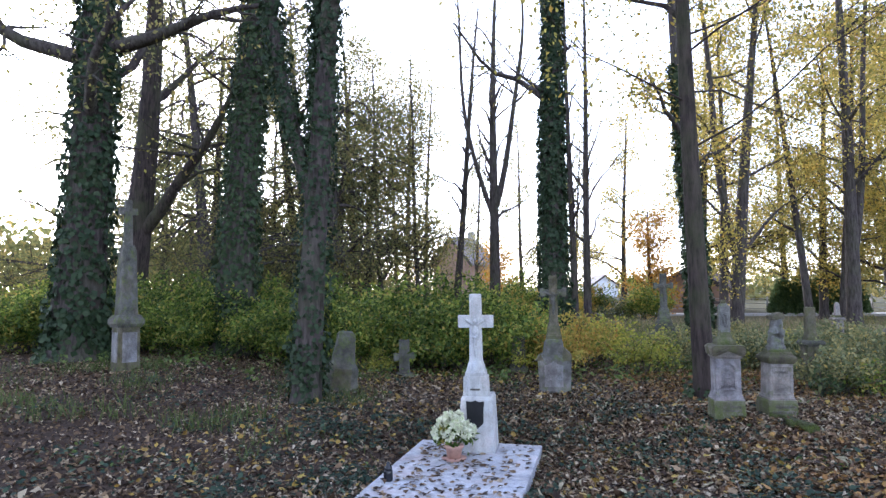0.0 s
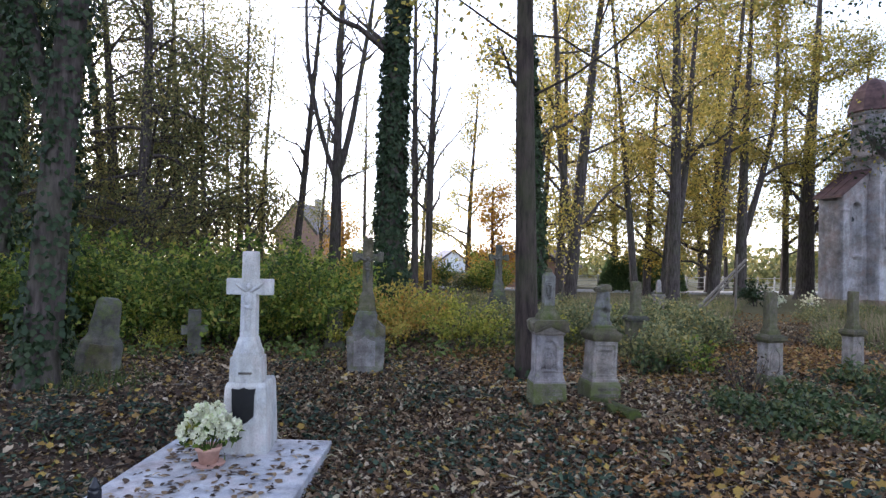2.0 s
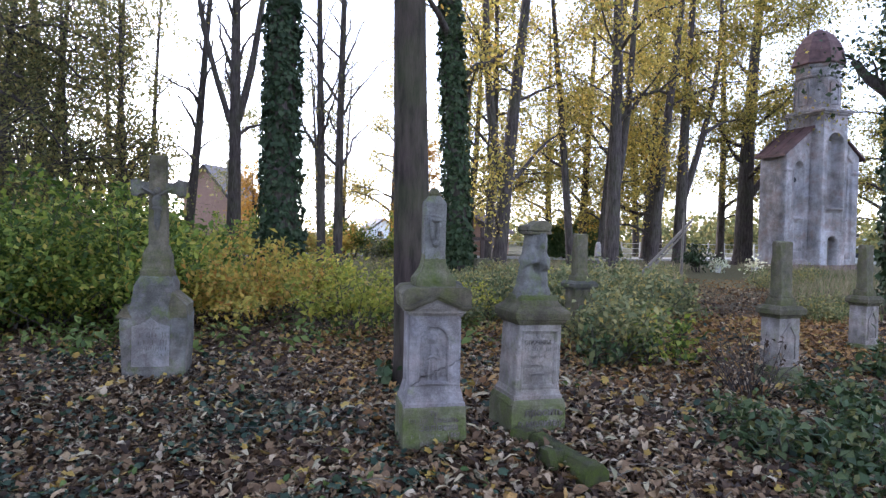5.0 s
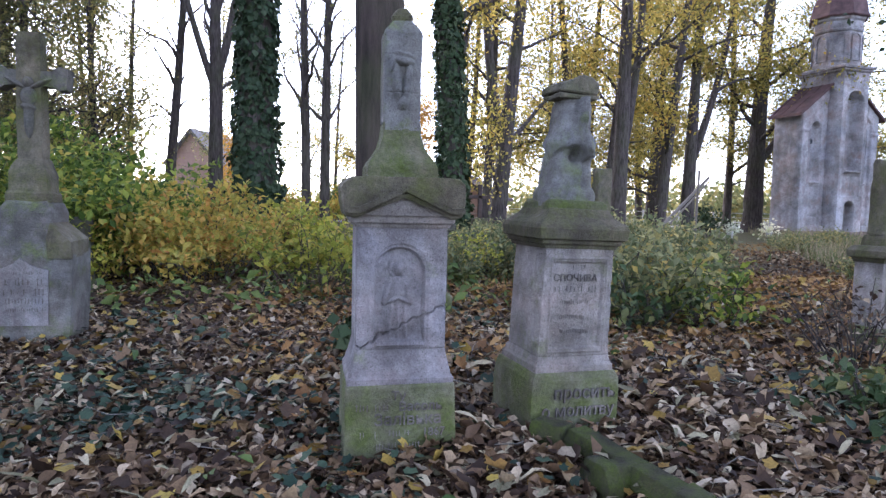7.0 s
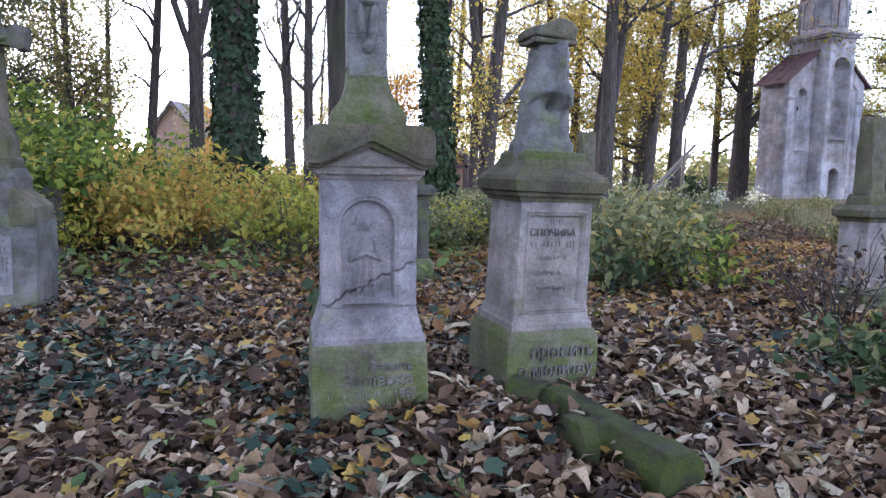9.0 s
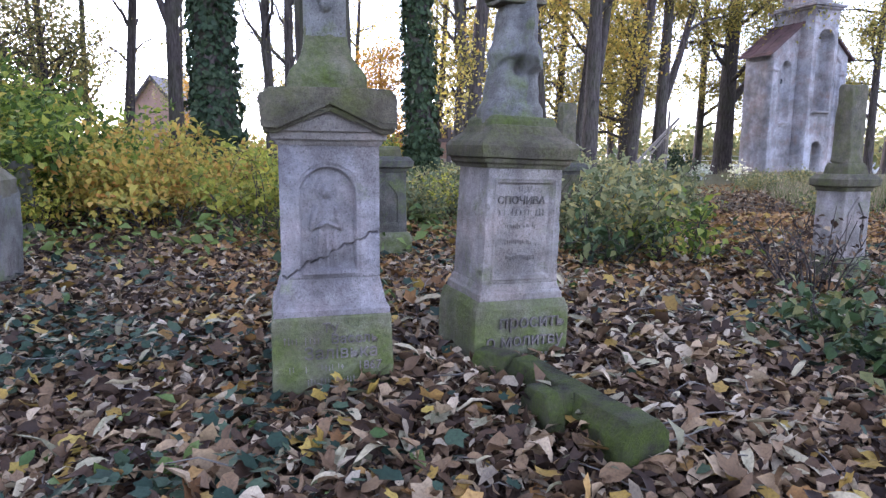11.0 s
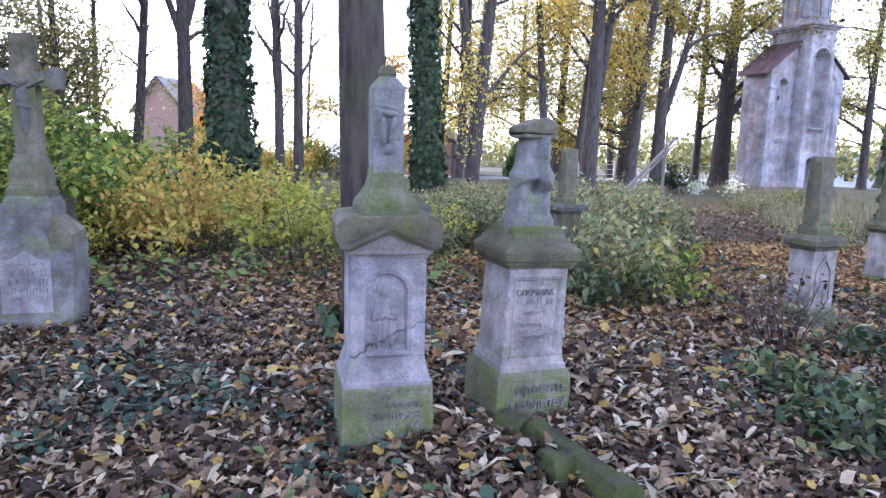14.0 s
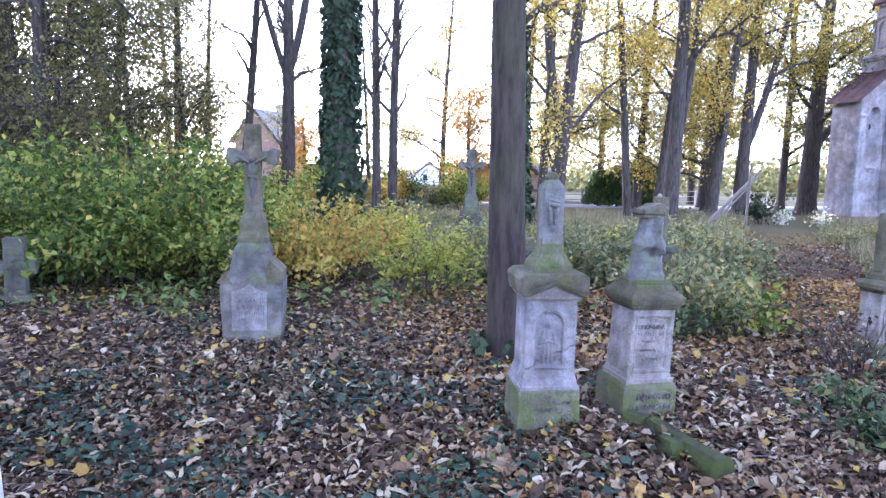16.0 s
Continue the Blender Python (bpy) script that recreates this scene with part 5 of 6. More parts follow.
def white_tomb():
    s = thing("grave_slab", TOMB, "white terrazzo grave slab strewn with leaves and pine needles", "grave slab")
    part("slab", loft(bmesh.new(), [(0.0, 0.86, 1.38, -0.03, -0.85), (0.15, 0.86, 1.38, -0.03, -0.85), (0.165, 0.85, 1.37, -0.03, -0.85)], 0.008), SLAB, s)
    part("kerb", loft(bmesh.new(), [(-0.3, 0.89, 1.41, -0.03, -0.85), (0.0, 0.89, 1.41, -0.03, -0.85)], 0.01), CONCRETE, s)
    c = thing("grave_cross", TOMB @ pose(0, 0.12, 0.165, 0, 0, 4) @ Matrix.Diagonal((0.84, 0.9, 1.1, 1)), "white painted stone cross on a stepped pedestal with a black plaque", "grave monument")
    part("pedestal", wear(loft(bmesh.new(), [(-0.002, 0.285, 0.30, 0.02, 0.09), (0.42, 0.26, 0.28, 0.02, 0.09), (0.62, 0.25, 0.27, 0.02, 0.09), (0.66, 0.235, 0.25, 0.02, 0.09)], 0.012), 0.006, 7, 1), WHITE_PAINT, c)
    part("upper_block", wear(loft(bmesh.new(), [(0.66, 0.20, 0.145), (0.70, 0.20, 0.145), (0.90, 0.19, 0.14)], 0.012), 0.005, 8, 1), WHITE_PAINT, c)
    part("collar", wear(loft(bmesh.new(), [(0.90, 0.165, 0.125), (0.94, 0.165, 0.125), (0.98, 0.14, 0.11), (1.03, 0.125, 0.10), (1.08, 0.105, 0.085)], 0.008), 0.005, 8, 1), WHITE_PAINT, c)
    part("cross_shaft", wear(loft(bmesh.new(), [(1.08, 0.10, 0.08), (1.5, 0.095, 0.075), (1.9, 0.092, 0.072)], 0.012), 0.005, 8, 1), WHITE_PAINT, c)
    part("cross_arm", wear(box(bmesh.new(), (0, 0, 1.56), (0.57, 0.135, 0.155), 0.014), 0.005, 8), WHITE_PAINT, c)
    relief_plate("relief", CORPUS, 0, 1.1, 0.48, -0.074, WHITE_PAINT, c, "worn painted relief")
    part("ledge", box(bmesh.new(), (0, -0.150, 0.745), (0.16, 0.02, 0.02), 0.004), GROOVE, c)
    bm = bmesh.new()
    outline(bm, [(-0.13, 0.35), (-0.05, 0.295), (0, 0.28), (0.05, 0.295), (0.13, 0.35), (0.13, 0.54), (0.145, 0.61), (0.06, 0.60), (0, 0.62), (-0.06, 0.60), (-0.145, 0.61), (-0.13, 0.54)], -0.218, -0.17)
    bmesh.ops.bevel(bm, geom=list(bm.edges), offset=0.006, segments=2, profile=0.5, affect="EDGES", clamp_overlap=True)
    part("plaque", bm, BLACK_PLATE, c, "black shield-shaped plaque")
    # flower pot
    f = thing("flower_pot", TOMB @ pose(-0.20, -0.40, 0.165) @ Matrix.Scale(1.08, 4), "pink terracotta pot of cream flowers on the slab", "flower pot")
    bm = bmesh.new()
    prof = [(0, 0.075), (0.13, 0.10), (0.135, 0.115), (0.17, 0.118), (0.17, 0.10), (0.14, 0.095)]
    rows = [[bm.verts.new((r * math.cos(a_), r * math.sin(a_), z)) for a_ in np.linspace(0, 2 * math.pi, 24, endpoint=False)] for z, r in prof]
    for p_, q_ in zip(rows, rows[1:]):
        for k_ in range(24):
            bm.faces.new((p_[k_], p_[(k_ + 1) % 24], q_[(k_ + 1) % 24], q_[k_]))
    bm.faces.new(rows[0][::-1]), bm.faces.new(rows[-1])
    part("pot", bm, TERRACOTTA, f, "", True)
    bm = bmesh.new()
    bmesh.ops.create_cone(bm, cap_ends=True, segments=24, radius1=0.14, radius2=0.15, depth=0.018, matrix=Matrix.Translation((0, 0, 0.009)))
    part("saucer", bm, TERRACOTTA, f)
    rng = np.random.default_rng(77)
    stems_, heads, hv = [], [], []
    for k_ in range(20):
        az, out = rng.uniform(0, 6.283), rng.uniform(0, 1) ** 0.5
        tip = np.array([0.25 * out * math.cos(az), 0.25 * out * math.sin(az), 0.30 + 0.20 * (1 - out ** 2) + rng.uniform(-0.05, 0.03)])
        stems_.append(tube([(0.04 * math.cos(az), 0.04 * math.sin(az), 0.14), tip * [0.6, 0.6, 0.75], tip], [0.004, 0.004, 0.003], 4))
        cnt = 46
        o = random_dirs(rng, cnt)
        hv.append(leaves(tip + o * 0.03, o + rng.normal(0, 0.3, (cnt, 3)), random_dirs(rng, cnt), 0.055, 0.045, rng, fold=0.3))
        heads.append(tip)
    v, fa = gather(hv)
    tri_mesh("blossom", v, fa, PETAL, f, "cream hydrangea heads")
    p_ = np.array(heads)[rng.integers(20, size=140)] * [0.95, 0.95, 0.72] + rng.normal(0, 0.04, (140, 3))
    v, fa = leaves(p_, random_dirs(rng, 140), random_dirs(rng, 140) + [0, 0, 1], 0.08, 0.05, rng)
    tri_mesh("foliage", v, fa, SHRUB_GREEN, f)
    v, fa = gather(stems_)
    tri_mesh("stem", v, fa, HERB, f)
    # grave lantern
    g = thing("grave_lantern", TOMB @ pose(-0.72, -1.45, 0.165), "small black grave lantern with a domed lid on the slab", "grave lantern")
    for nm, prof in (("glass", [(0, 0.05), (0.02, 0.055), (0.11, 0.052), (0.125, 0.045)]), ("lid", [(0.125, 0.05), (0.15, 0.045), (0.18, 0.022), (0.2, 0.02), (0.215, 0.008)])):
        bm = bmesh.new()
        rows = [[bm.verts.new((r * math.cos(a_), r * math.sin(a_), z)) for a_ in np.linspace(0, 2 * math.pi, 14, endpoint=False)] for z, r in prof]
        for p_, q_ in zip(rows, rows[1:]):
            for k_ in range(14):
                bm.faces.new((p_[k_], p_[(k_ + 1) % 14], q_[(k_ + 1) % 14], q_[k_]))
        bm.faces.new(rows[0][::-1]), bm.faces.new(rows[-1])
        part(nm, bm, CANDLE_GLASS, g, "", True)


monument_a()
monument_b()
tall_cross("gravestone", pose(1.73, 9.95, gz(1.73, 9.95) - 0.02, 0, 0, -3), "grey sandstone grave with sloping shoulders under a dark stone cross", "old sandstone monuments")
niche_stone("gravestone", pose(7.80, 8.74, gz(7.80, 8.74) - 0.03, 0, 0, 4), "pale sandstone pedestal with gothic panel and worn figure", "old sandstone monuments", "statue", 0.89, slim=0.86)
niche_stone("gravestone", pose(10.55, 10.3, gz(10.55, 10.3) - 0.15, 0, 0, 10), "low mossy sandstone pedestal half sunk in weeds", "old sandstone monuments", "statue", 0.95, slim=0.8)
niche_stone("gravestone", pose(6.9, 11.45, gz(6.9, 11.45) + 0.0, 0, 0, 5), "dark-stained sandstone monument among weeds", "old sandstone monuments", "statue", 0.9, cap=STONE_DARK, slim=0.95, body=STONE_DIRTY)
tall_cross("gravestone", pose(5.75, 18.2, gz(5.75, 18.2) - 0.3, 0, 0, 0), "blackened stone monument with cross amid tall weeds", "old sandstone monuments", 1.22, (STONE_DARK, STONE_DARK, STONE_DARK))
niche_stone("gravestone", pose(13.0, 22.6, gz(13, 22.6) - 0.1, 0, 0, 0), "pale distant stone monument in the meadow", "old sandstone monuments", "obelisk", 0.9, cap=STONE)
niche_stone("gravestone", pose(4.72, 10.7, gz(4.72, 10.7) - 0.02, 0, 0, 0), "dark pedestal standing behind the niche monument", "old sandstone monuments", "none", 0.98, cap=STONE_DARK, body=STONE_DARK)
small_cross()
small_tablet()
tall_obelisk()
leaning_wreck()
fallen_cross()
white_tomb()


def iron_cross(x, y):
    t = thing("grave_cross", pose(x, y, gz(x, y) - 0.03), "dark wrought cross on a small stone foot", "grave cross")
    part("foot", wear(loft(bmesh.new(), [(0, 0.25, 0.22), (0.75, 0.2, 0.18)], 0.02), 0.01, 6, 1), STONE_DIRTY, t)
    bm = box(bmesh.new(), (0, 0, 1.2), (0.11, 0.08, 1.0), 0.01)
    box(bm, (0, 0, 1.35), (0.62, 0.08, 0.1), 0.01)
    part("cross", bm, IRON, t)


iron_cross(8.8, 22.1)


# ---- belfry ----
def belfry():
    """Narrow plastered bell gable with a projecting central tower, octagonal lantern and domed roof."""
    t = thing("belfry", pose(26.75, 29.67, gz(26.75, 29.67) - 0.05, 0, 0, 5), "derelict belfry of peeling pale plaster with rusty domed roof", "belfry")
    L, TW, P, D, E = 1.62, 1.6, 0.64, 1.6, 5.85
    W, cx = 2 * L + TW, L + TW / 2
    slope = 1.35 / (L + 0.1)
    for x0, x1, e0, e1 in ((0, L, E, E + L * slope), (L + TW, W, E + L * slope, E)):
        part("wall", outline(bmesh.new(), [(x0, 0), (x1, 0), (x1, e1 - 0.02), (x0, e0 - 0.02)], 0.45, D), PLASTER, t)
    part("tower", outline(bmesh.new(), [(L, 0), (L + TW, 0), (L + TW, 7.75), (L, 7.75)], 0.1, D + 0.05), PLASTER, t)
    part("plinth", outline(bmesh.new(), [(-0.12, -0.2), (W + 0.12, -0.2), (W + 0.12, 0.3), (-0.12, 0.3)], -0.1, D + 0.12), PLINTH_STONE, t, "crumbling red brick plinth")
    part("plinth", outline(bmesh.new(), [(L - 0.1, -0.2), (L + TW + 0.1, -0.2), (L + TW + 0.1, 0.3), (L - 0.1, 0.3)], -P - 0.1, -0.102), PLINTH_STONE, t, "crumbling red brick plinth")

    def arm(sgn):
        def edge(X):
            return X if sgn > 0 else W - X

        def carved(X, Z):
            x_ = edge(X)
            roof = E + x_ * slope
            field = np.minimum(np.minimum(x_ - 0.40, roof - 0.62 - Z), np.where(Z > 0.55, 1.0, -1.0))
            cap = 0.07 * ease(in_box(x_, Z, -0.2, 0.46, 4.92, 5.08) / 0.03)
            niche = in_arch(x_, Z, 0.96, 2.66, 0.64, 2.78)
            low = in_box(x_, Z, 0.70, 1.22, 0.95, 2.45)
            sill = 0.09 * ease(in_box(x_, Z, 0.62, 1.30, 2.52, 2.66) / 0.04)
            return cap + sill - 0.09 * ease(field / 0.04) - 0.33 * ease(niche / 0.04) - 0.14 * ease(low / 0.04) + 0.012 * grain(X, Z, 14)
        lo_, hi_ = (0.0, L) if sgn > 0 else (L + TW, W)
        face_plate("front", lambda v_: lo_ + 0 * v_, lambda v_: hi_ + 0 * v_, 0.0, lambda x_: E + edge(x_) * slope, 0.0, carved, PLASTER, t, "gable front with a blind arched niche", 0.035, 0.46)
    arm(1), arm(-1)
    for x_ in (0.96, W - 0.96):
        bm = bmesh.new()
        bmesh.ops.create_cone(bm, cap_ends=True, segments=16, radius1=0.13, radius2=0.13, depth=0.06, matrix=Matrix.Translation((x_, 0.41, 4.55)) @ Matrix.Rotation(radians(90), 4, "X"))
        part("oculus", bm, GLASS_DARK, t, "small dark round opening")

    def tower_front(X, Z):
        tall = in_arch(X, Z, cx, 3.15, 1.08, 3.7)
        lip = 0.05 * ease((in_arch(X, Z, cx, 3.0, 1.24, 3.93)) / 0.03) - 0.05 * ease(tall / 0.03)
        door = in_arch(X, Z, cx, 0.0, 0.66, 1.75)
        sill = 0.10 * ease(in_box(X, Z, cx - 0.52, cx + 0.52, 3.02, 3.17) / 0.04)
        return lip + sill - 0.62 * ease(tall / 0.05) - 0.45 * ease(door / 0.05) - 0.05 * ease(in_box(X, Z, L + 0.22, L + TW - 0.22, 1.95, 2.95) / 0.04) + 0.012 * grain(X, Z, 14)
    face_plate("tower_front", lambda v_: L + 0 * v_, lambda v_: L + TW + 0 * v_, 0.0, lambda x_: 7.75 + 0 * x_, -P, tower_front, PLASTER, t, "tower front with a tall blind arch over a doorway", 0.032, P + 0.12)
    part("door", outline(bmesh.new(), arch(0.62, 1.72, 11, cx, 0.0), -P + 0.43, -P + 0.455), WOOD, t, "dark weathered plank door")
    # roofs over the shoulders
    for sgn in (1, -1):
        q_ = (lambda x_: x_) if sgn > 0 else (lambda x_: W - x_)
        zr = lambda x_: E + x_ * slope
        part("roof", outline(bmesh.new(), [(q_(-0.28), zr(-0.28) + 0.01), (q_(L), zr(L) + 0.01), (q_(L), zr(L) + 0.13), (q_(-0.28), zr(-0.28) + 0.13)], -0.16, D + 0.16), RUST, t, "rusty tin roof slope")
        for k_ in range(4):
            y_ = -0.1 + k_ * 0.55
            part("roof_seam", outline(bmesh.new(), [(q_(-0.28), zr(-0.28) + 0.13), (q_(L), zr(L) + 0.13), (q_(L), zr(L) + 0.165), (q_(-0.28), zr(-0.28) + 0.165)], y_, y_ + 0.04), RUST, t)
    cyt, tw, td = (D + 0.05 - P) / 2, TW / 2, (D + 0.05 + P) / 2
    part("tower_cornice", loft(bmesh.new(), [(7.72, tw + 0.02, td + 0.02), (7.78, tw + 0.10, td + 0.10), (7.84, tw + 0.10, td + 0.10), (7.87, tw + 0.18, td + 0.18), (7.97, tw + 0.2, td + 0.2), (8.02, tw + 0.08, td + 0.08), (8.14, tw - 0.1, td - 0.3)], 0.015, centre=(cx, cyt)), PLASTER, t)
    # octagonal lantern
    def oct_(z, r):
        return [(cx + r * math.cos(radians(22.5 + 45 * k_)), cyt + r * math.sin(radians(22.5 + 45 * k_)), z) for k_ in range(8)]

    def stack(rings):
        bm_ = bmesh.new()
        rows_ = [[bm_.verts.new(p_) for p_ in oct_(z, r)] for z, r in rings]
        for p_, q_ in zip(rows_, rows_[1:]):
            for k_ in range(8):
                bm_.faces.new((p_[k_], p_[(k_ + 1) % 8], q_[(k_ + 1) % 8], q_[k_]))
        bm_.faces.new(rows_[0][::-1]), bm_.faces.new(rows_[-1])
        return bm_
    lantern = part("lantern", stack([(8.0, 1.06), (9.62, 1.04), (9.66, 1.10), (9.74, 1.12), (9.78, 1.06), (10.12, 1.06), (10.2, 1.16), (10.3, 1.18), (10.34, 1.1)]), PLASTER, t)
    for k_ in range(8):
        a_ = radians(45 * k_)
        m_ = Matrix.Translation((cx + math.cos(a_) * 0.965, cyt + math.sin(a_) * 0.965, 0)) @ Matrix.Rotation(a_ + radians(90), 4, "Z")
        wi = outline(bmesh.new(), arch(0.46, 1.2, 11, 0, 8.3), -0.02, 0.02)
        bmesh.ops.transform(wi, matrix=m_, verts=wi.verts)
        pane = part("lantern_window", wi, GLASS_DARK if k_ == 7 else PLASTER, lantern)
        rim = ring_band(bmesh.new(), arch(0.58, 1.27, 11, 0, 8.29), arch(0.46, 1.2, 11, 0, 8.3), -0.07, 0.03)
        bmesh.ops.transform(rim, matrix=m_, verts=rim.verts)
        part("arch_rim", rim, PLASTER, pane)
    part("dome", stack([(10.3, 1.28), (10.36, 1.32), (10.5, 1.26), (11.0, 1.17), (11.45, 0.98), (11.85, 0.68), (12.1, 0.38), (12.25, 0.08)]), RUST, t, "faceted rusty tin dome")


belfry()


# ---- houses, road and fence far off ----
def house(m, w, d, e, h, wall, roof_m, label, windows=(), chimney=True):
    t = thing("house", m, label, "house")
    body = part("wall", outline(bmesh.new(), [(-w / 2, 0), (w / 2, 0), (w / 2, e), (0, h), (-w / 2, e)], 0, d), wall, t)
    for s_ in (-1, 1):
        k_ = (h - e) / (w / 2)
        part("roof", outline(bmesh.new(), [(s_ * (w / 2 + 0.4), e - 0.4 * k_ + 0.05), (0, h + 0.05), (0, h + 0.25), (s_ * (w / 2 + 0.4), e - 0.4 * k_ + 0.25)], -0.35, d + 0.3), roof_m, t)
        part("bargeboard", outline(bmesh.new(), [(s_ * (w / 2 + 0.42), e - 0.42 * k_ - 0.1), (0, h - 0.1), (0, h + 0.27), (s_ * (w / 2 + 0.42), e - 0.42 * k_ + 0.27)], -0.42, -0.352), ROOF_DARK, t)
    if chimney:
        part("chimney", box(bmesh.new(), (w * 0.25, d * 0.45, h - 0.2), (0.6, 0.6, 2.0), 0.03), CONCRETE, t)
    for x_, z_, ww, hh_ in windows:
        wi = part("window", box(bmesh.new(), (x_, -0.01, z_), (ww, 0.06, hh_)), GLASS_DARK, t)
        part("frame", ring_band(bmesh.new(), [(x_ - ww / 2 - 0.08, z_ - hh_ / 2 - 0.08), (x_ + ww / 2 + 0.08, z_ - hh_ / 2 - 0.08), (x_ + ww / 2 + 0.08, z_ + hh_ / 2 + 0.08), (x_ - ww / 2 - 0.08, z_ + hh_ / 2 + 0.08)],
                                [(x_ - ww / 2, z_ - hh_ / 2), (x_ + ww / 2, z_ - hh_ / 2), (x_ + ww / 2, z_ + hh_ / 2), (x_ - ww / 2, z_ + hh_ / 2)], -0.08, 0.0), WHITE_WALL, wi)
    return t


house(pose(-4.3, 64, -0.2, 0, 0, -28), 4.5, 5, 4.8, 7.3, HOUSE_WALL, ROOF_TILE, "ochre gabled house with grey roof and chimney behind trees")
house(pose(90, 76, -4.3, 0, 0, -50), 8, 9, 4.0, 6.8, PINK_WALL, RUST, "pink gabled house with white ground floor", ((-1.8, 3.6, 1.0, 1.3), (1.8, 3.6, 1.0, 1.3), (-1.8, 1.3, 1.0, 1.2), (1.8, 1.3, 1.0, 1.2)), False)
house(pose(79, 71, -4.3, 0, 0, -46), 9, 8, 5.5, 7.5, WHITE_WALL, RUST, "white two-storey house beyond the belfry", ((-2.5, 4.2, 1.1, 1.3), (0.5, 4.2, 1.1, 1.3), (-2.5, 1.6, 1.1, 1.3), (2.6, 1.6, 1.1, 1.3)), False)
house(pose(20, 118, -0.8, 0, 0, 10), 5, 6, 2.9, 4.7, WHITE_WALL, ROOF_TILE, "distant white house half hidden by trees", ((-0.8, 2.0, 0.8, 1.0),), False)
house(pose(14.5, 46, -0.3, 0, 0, -30), 5, 6, 2.0, 3.4, HOUSE_WALL, RUST, "low shed with a rusty roof", (), False)

pts = np.array([(-30, 50), (0, 46), (14, 42), (24, 40.5), (40, 44), (80, 52)], float)
sx2 = np.linspace(0, 5, 60)
cl = np.stack([np.interp(sx2, np.arange(6), pts[:, c]) for c in (0, 1)], -1)
nrm = unit(np.stack([-np.gradient(cl[:, 1]), np.gradient(cl[:, 0])], -1))
v = []
for o_, z_ in ((-1.9, 0.05), (1.9, 0.05), (1.9, -0.1), (-1.9, -0.1)):
    q = cl + nrm * o_
    v.append(np.column_stack([q, ground_z(q[:, 0], q[:, 1]) + z_]))
v = np.stack(v, 1).reshape(-1, 3)
f = []
for k_ in range(59):
    for c_ in range(4):
        a_, b_ = k_ * 4 + c_, k_ * 4 + (c_ + 1) % 4
        f += [(a_, a_ + 4, b_), (b_, a_ + 4, b_ + 4)]
tagged(tri_mesh("road", v, f, ASPHALT), "pale narrow road behind the cemetery", "road", kind="structure")


def mesh_fence():
    t = thing("fence", pose(0, 0, 0), "low wire fence on concrete posts by the road", "fence")
    posts = []
    for k_ in range(26):
        x_ = 4 + k_ * 1.7
        y_ = float(np.interp(x_, pts[:, 0], pts[:, 1])) + 3.2
        posts.append((x_, y_))
        part("post", box(bmesh.new(), (x_, y_, gz(x_, y_) + 0.55), (0.1, 0.1, 1.15), 0.01), CONCRETE, t)
    for h_ in (0.3, 0.65, 1.0):
        vv, ff = tube([(x_, y_, gz(x_, y_) + h_) for x_, y_ in posts], [0.018] * len(posts), 4)
        tri_mesh("rail", vv, ff, CONCRETE, t)


mesh_fence()


def leaning_poles():
    t = thing("broken_pole", pose(15.2, 22.0, gz(15.2, 22.0)), "weathered wooden pole leaning across a broken stump", "pole")
    for a0, a1, r_ in (((-1.2, 0, 0), (1.25, 0.4, 2.1), 0.06), ((0.9, 0.5, 0), (0.75, 0.2, 2.3), 0.045), ((-0.9, 0.1, 0.0), (1.3, 0.55, 1.9), 0.035)):
        p0, p1 = np.array(a0), np.array(a1)
        vv, ff = tube([p0 + (p1 - p0) * q_ for q_ in np.linspace(0, 1, 5)], np.linspace(r_, r_ * 0.8, 5), 8)
        tri_mesh("pole", vv, ff, WOOD, t)


leaning_poles()


def grave_flowers(x, y, seed):
    rng = np.random.default_rng(seed)
    t = thing("flower_bunch", pose(x, y, gz(x, y)), "bunch of pale flowers on a distant grave", "flowers")
    p = rng.normal(0, 0.18, (120, 3)) + [0, 0, 0.35]
    p[:, 2] = np.abs(p[:, 2])
    v_, f_ = leaves(p, random_dirs(rng, 120), random_dirs(rng, 120), 0.12, 0.1, rng)
    tri_mesh("blossom", v_, f_, PETAL, t)
    v_, f_ = tube([(0, 0, 0), (0, 0, 0.3)], [0.1, 0.13], 9)
    tri_mesh("vase", v_, f_, CONCRETE, t)


grave_flowers(22.0, 26.0, 3)
grave_flowers(21.0, 27.0, 4)
shrub(20.0, 27.0, 1.0, 1.2, 58, "dark evergreen wreath bush by the belfry", IVY, 900, 0.14)


# ---- fallen leaves and undergrowth ----
def on_ground(rng, n, x0, x1, y0, y1):
    x, y = rng.uniform(x0, x1, n) + rng.normal(0, 0.3, n), rng.uniform(y0, y1, n) + rng.normal(0, 0.3, n)
    return x, y


def clear(x, y):
    """True where no monument stands."""
    ok = np.ones(len(x), bool)
    for cx, cy, w_, d_ in ((3.845, 7.31, 0.21, 0.17), (4.515, 7.37, 0.21, 0.19), (1.73, 9.95, 0.31, 0.21), (7.80, 8.74, 0.2, 0.2), (10.55, 10.3, 0.2, 0.2), (0.25, 5.86, 0.76, 1.24)):
        ok &= (np.abs(x - cx) > w_) | (np.abs(y - cy) > d_)
    return ok


